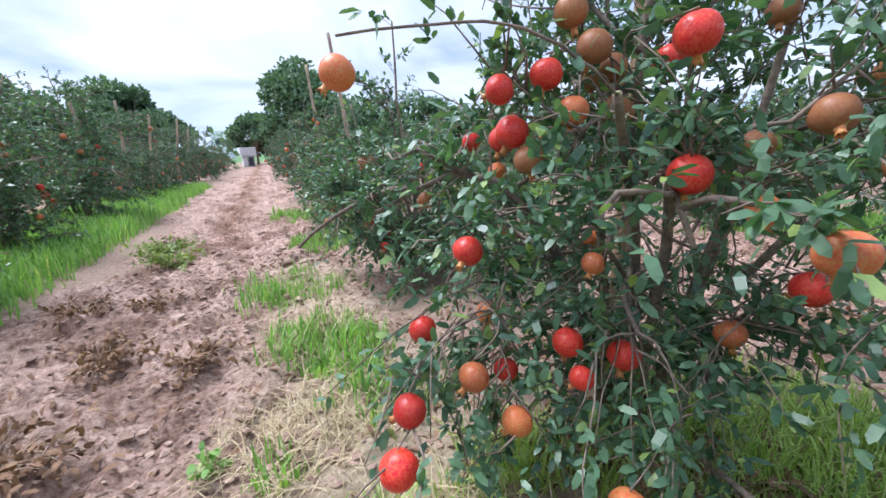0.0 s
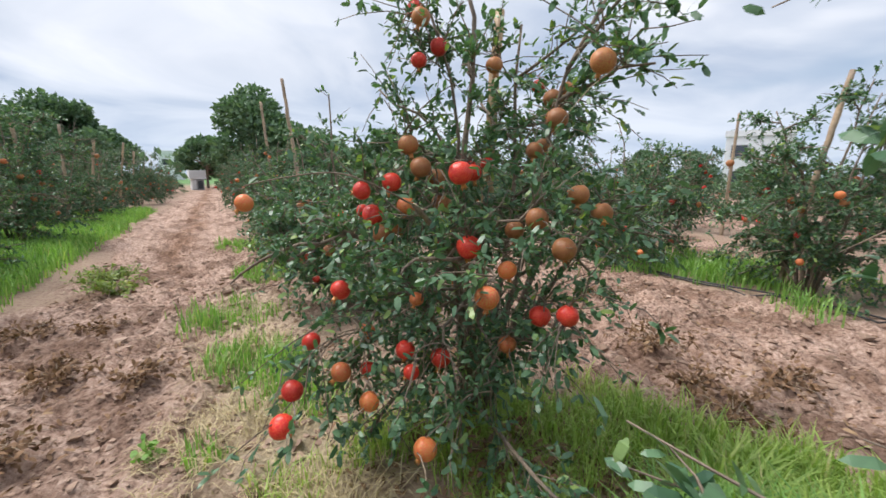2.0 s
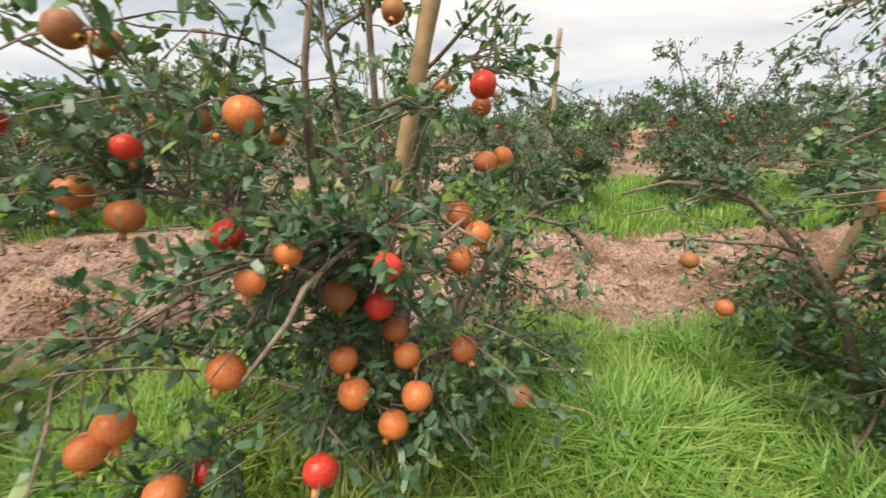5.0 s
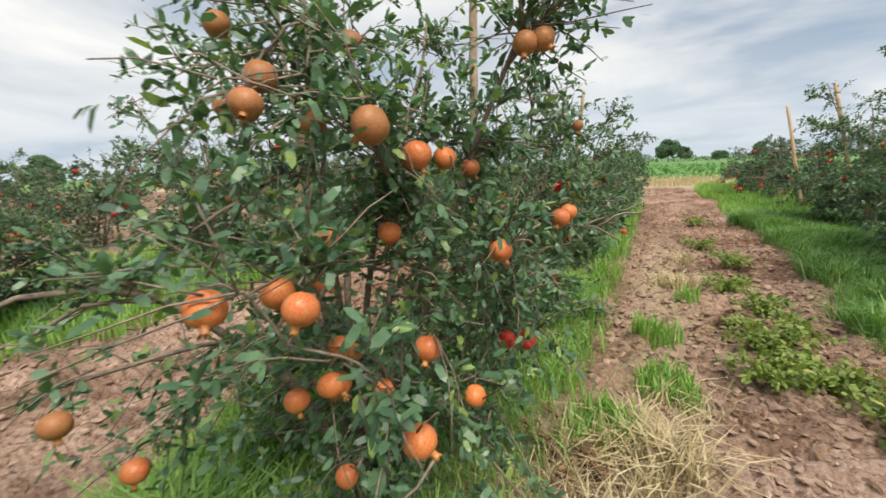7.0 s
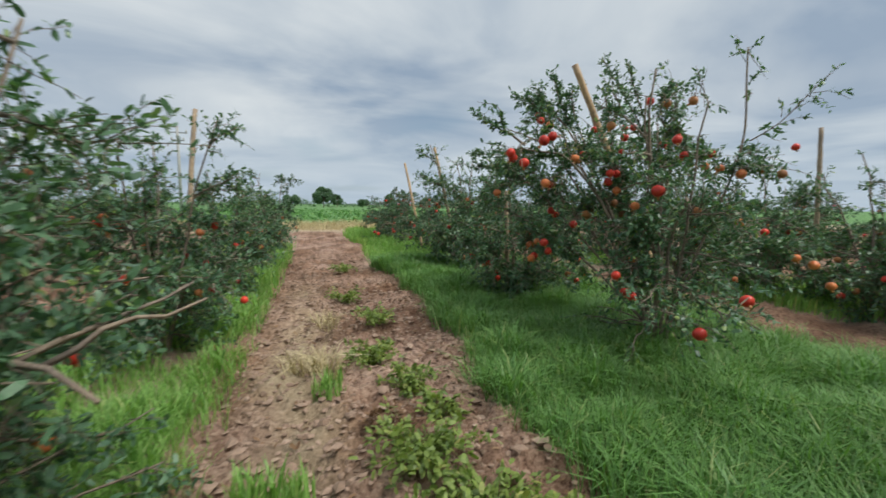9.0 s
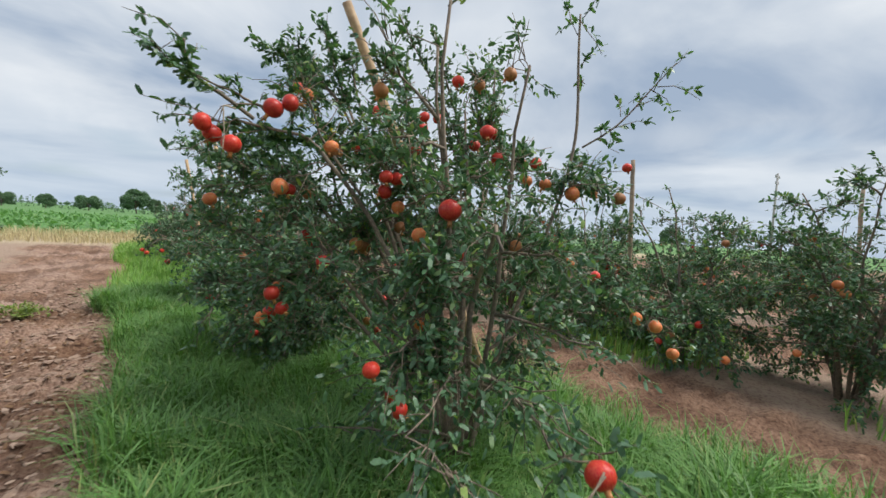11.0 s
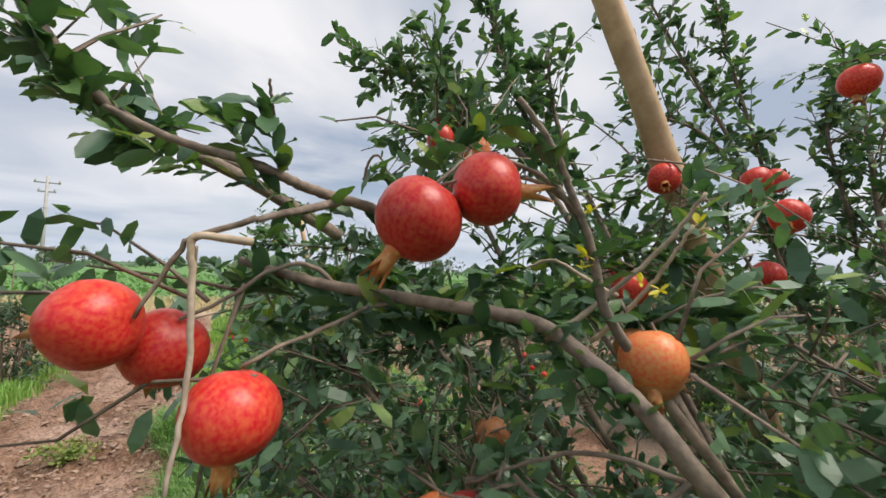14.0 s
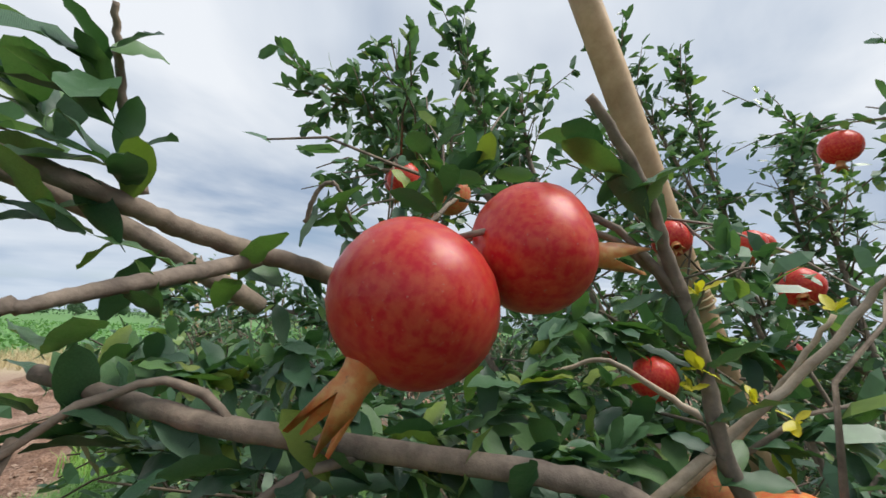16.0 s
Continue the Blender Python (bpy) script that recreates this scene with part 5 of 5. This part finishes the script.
def weed(name, label, x, y, radius, leaves, size, material, seed, tall=0.18):
    """A low spreading plant: thin stems from one root, small leaves on them."""
    rng = np.random.default_rng(seed)
    root = new(name)
    root.location = (x, y, height_at(x, y) - 0.01)
    tagged(root, label, "weed", "weeds in the alley")
    t = Tubes()
    P, D = [], []
    per = 14
    for i in range(leaves // per):
        az, r = rng.uniform(0, 6.28), radius * rng.uniform(0.3, 1.0)
        q = np.linspace(0, 1, 5)
        line = np.outer(q * r, [math.cos(az), math.sin(az), 0]) + rng.normal(0, 0.012, (5, 3)).cumsum(0)
        line[:, 2] = tall * rng.uniform(0.3, 1.0) * np.sin(q * 2.2) + 0.01
        t.add(line, 0.0025 * (1 - 0.6 * q), 3)
        a = rng.uniform(0.15, 1, per)
        P.append(np.stack([np.interp(a, q, line[:, c]) for c in range(3)], 1) + rng.normal(0, 0.012, (per, 3)))
        D.append(rng.normal(0, 1, (per, 3)) + [math.cos(az), math.sin(az), 0.5])
    P, D = np.concatenate(P), np.concatenate(D)
    P[:, 2] = np.maximum(P[:, 2], 0.01)
    v, f = blades(P, D, rng.normal(0, 0.5, P.shape) + [0, 0, 1], size * rng.uniform(0.6, 1.3, len(P)), 0.45, 0.2)
    tagged(part("stem", t.mesh("weed_stem", DRY_TWIG if material is DEAD else WEED), root), kind="stuff")
    part("foliage", mesh_of("weed_leaves", v, f, material), root)


wr = random.Random(9)
for x, y, r, n in ((-0.15, -7.1, 0.26, 320), (-0.32, -6.55, 0.2, 240), (-0.2, -5.65, 0.30, 420), (-0.40, -5.25, 0.30, 420), (-0.62, -4.85, 0.28, 380), (-0.12, -5.05, 0.24, 280),
                   (-0.30, -8.0, 0.22, 220), (-0.05, -9.4, 0.25, 200), (-0.75, -4.3, 0.3, 340), (-0.42, -6.1, 0.18, 200), (-0.72, 5.1, 0.40, 300), (-0.55, 4.4, 0.3, 220),
                   (-0.15, -11.5, 0.3, 200)):
    weed("weed", "low leafy green weed on tilled soil", x, y, r * 1.15, int(n * 1.7), 0.048, WEED, int(abs(x * 100) + abs(y * 10)))
for x, y, r, n in ((-0.55, 2.4, 0.35, 420), (2.6, 0.1, 0.4, 380), (3.4, 0.2, 0.3, 300), (-0.9, 3.2, 0.3, 300), (3.3, -0.6, 0.35, 300), (-0.1, 2.1, 0.25, 240), (-0.62, 1.55, 0.34, 420), (-0.95, 1.9, 0.3, 300), (-0.35, 0.85, 0.25, 240), (3.1, 0.85, 0.34, 380), (2.85, 0.45, 0.25, 260), (3.6, -1.9, 0.4, 300), (3.0, -2.2, 0.35, 260),
                   (1.45, 0.45, 0.4, 420), (1.25, 0.75, 0.35, 300), (-0.1, -6.0, 0.2, 160), (-0.45, 3.2, 0.25, 160), (3.9, 2.0, 0.4, 240), (0.85, -3.95, 0.3, 240)):
    weed("dry_weed", "withered brown weed lying on the soil", x, y, r, n, 0.04, DEAD, int(abs(x * 90) + abs(y * 17)), 0.11)
for x, y in ((0.05, 1.28), (1.02, 0.22), (-0.3, 0.55)):
    weed("weed", "small bright green seedling in bare soil", x, y, 0.09, 42, 0.05, GRASS, int(x * 50 + 100), 0.12)


def clods():
    """Loose lumps of soil in the tilled alleys."""
    rng = np.random.default_rng(55)
    v, f = [], []
    ico = [(0, 0, 1), (0.894, 0, 0.447), (0.276, 0.851, 0.447), (-0.724, 0.526, 0.447), (-0.724, -0.526, 0.447), (0.276, -0.851, 0.447),
           (0.724, 0.526, -0.447), (-0.276, 0.851, -0.447), (-0.894, 0, -0.447), (-0.276, -0.851, -0.447), (0.724, -0.526, -0.447), (0, 0, -1)]
    tri = [(0, 1, 2), (0, 2, 3), (0, 3, 4), (0, 4, 5), (0, 5, 1), (1, 6, 2), (2, 7, 3), (3, 8, 4), (4, 9, 5), (5, 10, 1),
           (6, 7, 2), (7, 8, 3), (8, 9, 4), (9, 10, 5), (10, 6, 1), (11, 7, 6), (11, 8, 7), (11, 9, 8), (11, 10, 9), (11, 6, 10)]
    ico = np.array(ico)
    for xr, yr, n, big in (((-1.0, 0.9), (-12, 6), 7000, 0.72), ((2.3, 5.0), (-6, 6), 4500, 0.9), ((-1.0, 0.9), (-14, -3), 6500, 0.72), ((-1.0, 0.95), (-0.5, 5), 2500, 0.5), ((2.2, 5.2), (-2, 4), 2000, 0.6)):
        x, y = rng.uniform(*xr, n), rng.uniform(*yr, n)
        ok = rng.random(n) < soil_zone(x, y) * (0.25 + value_noise(x * 1.5, y * 1.5, 57))
        x, y = x[ok], y[ok]
        z = ground_height(x, y)
        for a, b, c in zip(x, y, z):
            s = rng.uniform(0.010, 0.032) * big * (1.9 if rng.random() < 0.10 else 1)
            turn = rng.uniform(0, 6.28)
            p = ico * rng.uniform(0.5, 1.35, (12, 1)) * np.array([1.35, 0.95, 0.55]) * s
            p = p @ np.array([[math.cos(turn), math.sin(turn), 0], [-math.sin(turn), math.cos(turn), 0], [rng.normal(0, 0.25), rng.normal(0, 0.25), 1]])
            k = len(v)
            v += (p + [a, b, c + s * 0.05]).tolist()
            f += [(k + i, k + j, k + m) for i, j, m in tri]
    tagged(new("soil_clods", mesh_of("soil_clods", v, f, SOIL_CLOD)), "loose pinkish brown clods of tilled soil", "soil clods", kind="stuff")


clods()


def litter():
    """Dead leaves and bits of dry weed strewn over the soil and under the trees."""
    rng = np.random.default_rng(58)
    P = []
    for xr, yr, n in (((-1.1, 1.0), (-12, -3), 5200), ((-1.1, 1.2), (-1, 7), 3200), ((0.6, 2.4), (-4.5, 2.2), 4200), ((2.3, 5.2), (-5, 5), 4200), ((0.75, 2.1), (0.1, 1.6), 4200), ((0.7, 2.1), (-0.6, 0.5), 2200)):
        x, y = rng.uniform(*xr, n), rng.uniform(*yr, n)
        ok = rng.random(n) < 0.15 + 0.95 * step(0.42, 0.7, value_noise(x * 1.9, y * 1.9, 59))
        x, y = x[ok], y[ok]
        P.append(np.stack([x, y, ground_height(x, y) + rng.uniform(0.004, 0.02, len(x))], 1))
    P = np.concatenate(P)
    n = len(P)
    way = rng.normal(0, 1, (n, 3)) * [1, 1, 0.25]
    v, f = blades(P, way, rng.normal(0, 0.4, (n, 3)) + [0, 0, 1], rng.uniform(0.02, 0.065, n), 0.34, 0.25)
    tagged(new("leaf_litter", mesh_of("leaf_litter", v, f, DEAD)), "dead brown leaves strewn over tilled soil", "leaf litter", kind="stuff")


litter()


# ---- the distance ----
def shade_tree(seed, height, width, leaves, leaf):
    """A broad tree: trunk, limbs and a crown of many leaf sprays with gaps."""
    rng = np.random.default_rng(seed)
    root = new("shade_tree")
    t = Tubes()
    s = np.linspace(0, 1, 6)
    trunk = np.stack([rng.normal(0, 0.05, 6).cumsum(), rng.normal(0, 0.05, 6).cumsum(), s * height * 0.55], 1)
    t.add(trunk, 0.022 * height * (1 - 0.6 * s) + 0.03, 8)
    P, R = [], []
    for i in range(24):
        az, el = rng.uniform(0, 6.28), rng.uniform(-0.75, 1.25)
        end = np.array([math.cos(az) * math.cos(el) * width * 0.36, math.sin(az) * math.cos(el) * width * 0.36, height * (0.52 + 0.34 * math.sin(el))])
        a = trunk[2 + i % 4]
        q = np.linspace(0, 1, 5)[:, None]
        t.add(a + (end - a) * q + rng.normal(0, 0.08, (5, 3)), 0.010 * height * (1 - 0.8 * q[:, 0]) + 0.01, 5)
        P.append(end)
        R.append(rng.uniform(0.09, 0.20) * width)
    P, R = np.array(P), np.array(R)
    k = rng.integers(0, 24, leaves)
    d = unit(rng.normal(0, 1, (leaves, 3)))
    pos = P[k] + d * (R[k] * rng.uniform(0.45, 1.08, leaves) ** 0.6)[:, None] * np.array([1, 1, 0.75])
    v, f = blades(pos, rng.normal(0, 1, (leaves, 3)) + d, d + rng.normal(0, 0.6, (leaves, 3)), leaf * rng.uniform(0.6, 1.3, leaves), 0.6, 0.2, False)
    part("trunk", t.mesh("tree_wood", BARK), root)
    part("crown", mesh_of("tree_leaves", v, f, TREE_LEAF), root)
    return root


SHADE = [shade_tree(301, 9.5, 9.0, 9000, 0.5), shade_tree(302, 8.0, 8.0, 8000, 0.5), shade_tree(303, 6.5, 8.5, 7000, 0.5)]
placed = 0


def far_tree(x, y, s):
    global placed
    k = placed % 3
    m = pose(x, y, -0.1, 0, 0, (placed * 67) % 360)
    if placed < 3:
        ob = SHADE[k]
        ob.matrix_basis = m @ Matrix.Scale(s, 4)
    else:
        ob = copy_thing(SHADE[k], m)
        ob.scale = (s, s, s)
    tagged(ob, "broad leafy shade tree beyond the orchard", "tree", "trees round the orchard")
    placed += 1


for x, y, s in ((-22, 45, 1.05), (-18, 46, 0.95), (-14.5, 48, 1.05), (-11.2, 48.5, 0.9), (-27, 43, 1.15), (-33, 40, 1.1), (-40, 34, 1.2), (-9.0, 52, 0.75),
                (6.2, 33, 0.85), (4.0, 35, 0.85), (-0.2, 46, 0.66), (10, 34, 0.6), (14, 35, 0.6), (20, 38, 0.6), (28, 40, 0.55), (36, 36, 0.55), (45, 30, 0.6), (52, 22, 0.45), (58, 12, 0.5),
                (60, 2, 0.5), (58, -10, 0.45), (60, -22, 0.45), (56, -34, 0.5), (48, -46, 0.45), (66, 36, 0.6),
                (-2.7, -150, 0.9), (8, -155, 0.7), (-7, -150, 0.5), (16, -150, 0.5), (24, -152, 0.6), (34, -150, 0.5), (44, -148, 0.6), (-16, -150, 0.5), (-26, -150, 0.55), (-38, -148, 0.5),
                (-50, -140, 0.55), (-60, -130, 0.6), (-72, -115, 0.6), (-84, -95, 0.55), (56, -140, 0.5), (70, -130, 0.6), (-92, -70, 0.6), (-96, -45, 0.55), (-95, -20, 0.6), (-90, 5, 0.6)):
    far_tree(x, y, s)


def hedge(name, pts, seed, label):
    """Far undergrowth that closes the view along the orchard's edges."""
    rng = np.random.default_rng(seed)
    P = []
    for (x0, y0), (x1, y1) in zip(pts, pts[1:]):
        n = int(math.hypot(x1 - x0, y1 - y0) * 22)
        a = rng.random(n)
        top = 1.0 + 2.2 * value_noise(a * 9 + x0, a * 0 + y0, seed)
        P.append(np.stack([x0 + (x1 - x0) * a, y0 + (y1 - y0) * a + rng.normal(0, 1.2, n), top * rng.random(n) ** 0.7], 1))
    P = np.concatenate(P)
    n = len(P)
    v, f = blades(P, rng.normal(0, 1, (n, 3)) + [0, 0, 0.5], rng.normal(0, 1, (n, 3)), rng.uniform(0.4, 0.9, n), 0.6, 0.2, False)
    tagged(new(name, mesh_of(name, v, f, TREE_LEAF)), label, "hedge", kind="stuff")


hedge("hedge", ((-60, 36), (-20, 40), (-1.5, 36)), 401, "dense green undergrowth behind the orchard")
hedge("hedge", ((1.5, 36), (30, 40), (62, 20), (62, -30), (45, -50)), 402, "dense green undergrowth behind the orchard")
hedge("hedge", ((-110, -60), (-60, -146), (0, -158), (60, -150), (90, -110)), 403, "dark line of trees beyond the field")


def slab(bm, lo, hi):
    r = bmesh.ops.create_cube(bm, size=1)
    bmesh.ops.scale(bm, vec=[b - a for a, b in zip(lo, hi)], verts=r["verts"])
    bmesh.ops.translate(bm, vec=[(a + b) / 2 for a, b in zip(lo, hi)], verts=r["verts"])
    return r


def house(x, y, turn, w, d, h, label, paint=WHITEWASH, openings=()):
    root = new("house")
    root.matrix_basis = pose(x, y, 0, 0, 0, turn)
    tagged(root, label, "house")
    bm = bmesh.new()
    slab(bm, (-w / 2, -d / 2, 0), (w / 2, d / 2, h))
    bmesh.ops.bevel(bm, geom=bm.edges[:], offset=0.04, segments=1, affect="EDGES")
    part("wall", bm_mesh("house_wall", bm, paint), root)
    bm = bmesh.new()
    for a in ((-w / 2 - 0.15, -d / 2 - 0.15, h), (-w / 2 - 0.15, d / 2 - 0.05, h)):
        slab(bm, a, (w / 2 + 0.15, a[1] + 0.2, h + 0.7))
    for a in (-w / 2 - 0.15, w / 2 - 0.05):
        slab(bm, (a, -d / 2 + 0.05, h), (a + 0.2, d / 2 - 0.05, h + 0.7))
    slab(bm, (-w / 2, -d / 2, h + 0.005), (w / 2, d / 2, h + 0.12))
    part("roof", bm_mesh("house_roof", bm, paint), root)
    for px, pz, pw, ph in openings:
        bm = bmesh.new()
        slab(bm, (px - pw / 2 - 0.1, -d / 2 - 0.08, pz - 0.1), (px + pw / 2 + 0.1, -d / 2 + 0.02, pz + ph + 0.1))
        win = part("window", bm_mesh("window_frame", bm, METAL), root)
        bm = bmesh.new()
        slab(bm, (px - pw / 2, -d / 2 - 0.1, pz), (px + pw / 2, -d / 2 - 0.03, pz + ph))
        part("pane", bm_mesh("window_pane", bm, DARK_GLASS), win)


house(60, 25.5, 293, 6.5, 5.5, 6.4, "white flat-roofed two storey house behind trees", openings=((-1.8, 4.0, 1.5, 1.3), (1.9, 4.3, 0.8, 0.8), (-1.8, 0.9, 1.5, 1.3), (1.7, 0.1, 1.1, 2.1)))
house(-8.2, 118, 0, 4.6, 5, 6.0, "pale distant building behind the orchard", openings=((-1.2, 3.5, 1.0, 1.2), (1.2, 3.5, 1.0, 1.2)))
house(-0.85, 39, 8, 0.9, 1.2, 0.9, "small whitewashed shed with an orange top at the alley's end", openings=((0.15, 0.1, 0.35, 0.65),))


def power_pole(x, y, h):
    root = new("power_pole")
    root.location = (x, y, 0)
    tagged(root, "grey concrete power pole with crossarms", "power pole", "power poles by the field")
    t = Tubes()
    t.add([(0, 0, -0.3), (0, 0, h * 0.5), (0, 0, h)], [0.16, 0.13, 0.10], 8)
    part("pole", t.mesh("pole", CONCRETE), root)
    for z, w in ((h - 0.5, 0.8), (h - 1.2, 0.55)):
        bm = bmesh.new()
        slab(bm, (-w, -0.05, z - 0.05), (w, 0.05, z + 0.05))
        arm = part("crossarm", bm_mesh("crossarm", bm, METAL), root)
        for sx in (-w + 0.08, w - 0.08):
            t = Tubes()
            t.add([(sx, 0, z), (sx, 0, z + 0.12), (sx, 0, z + 0.3)], [0.06, 0.07, 0.03], 8)
            part("insulator", t.mesh("insulator", CONCRETE), arm)


power_pole(12.4, -48.2, 8.2)
power_pole(-60.9, -19.1, 10.4)
power_pole(-50, -70, 9.5)
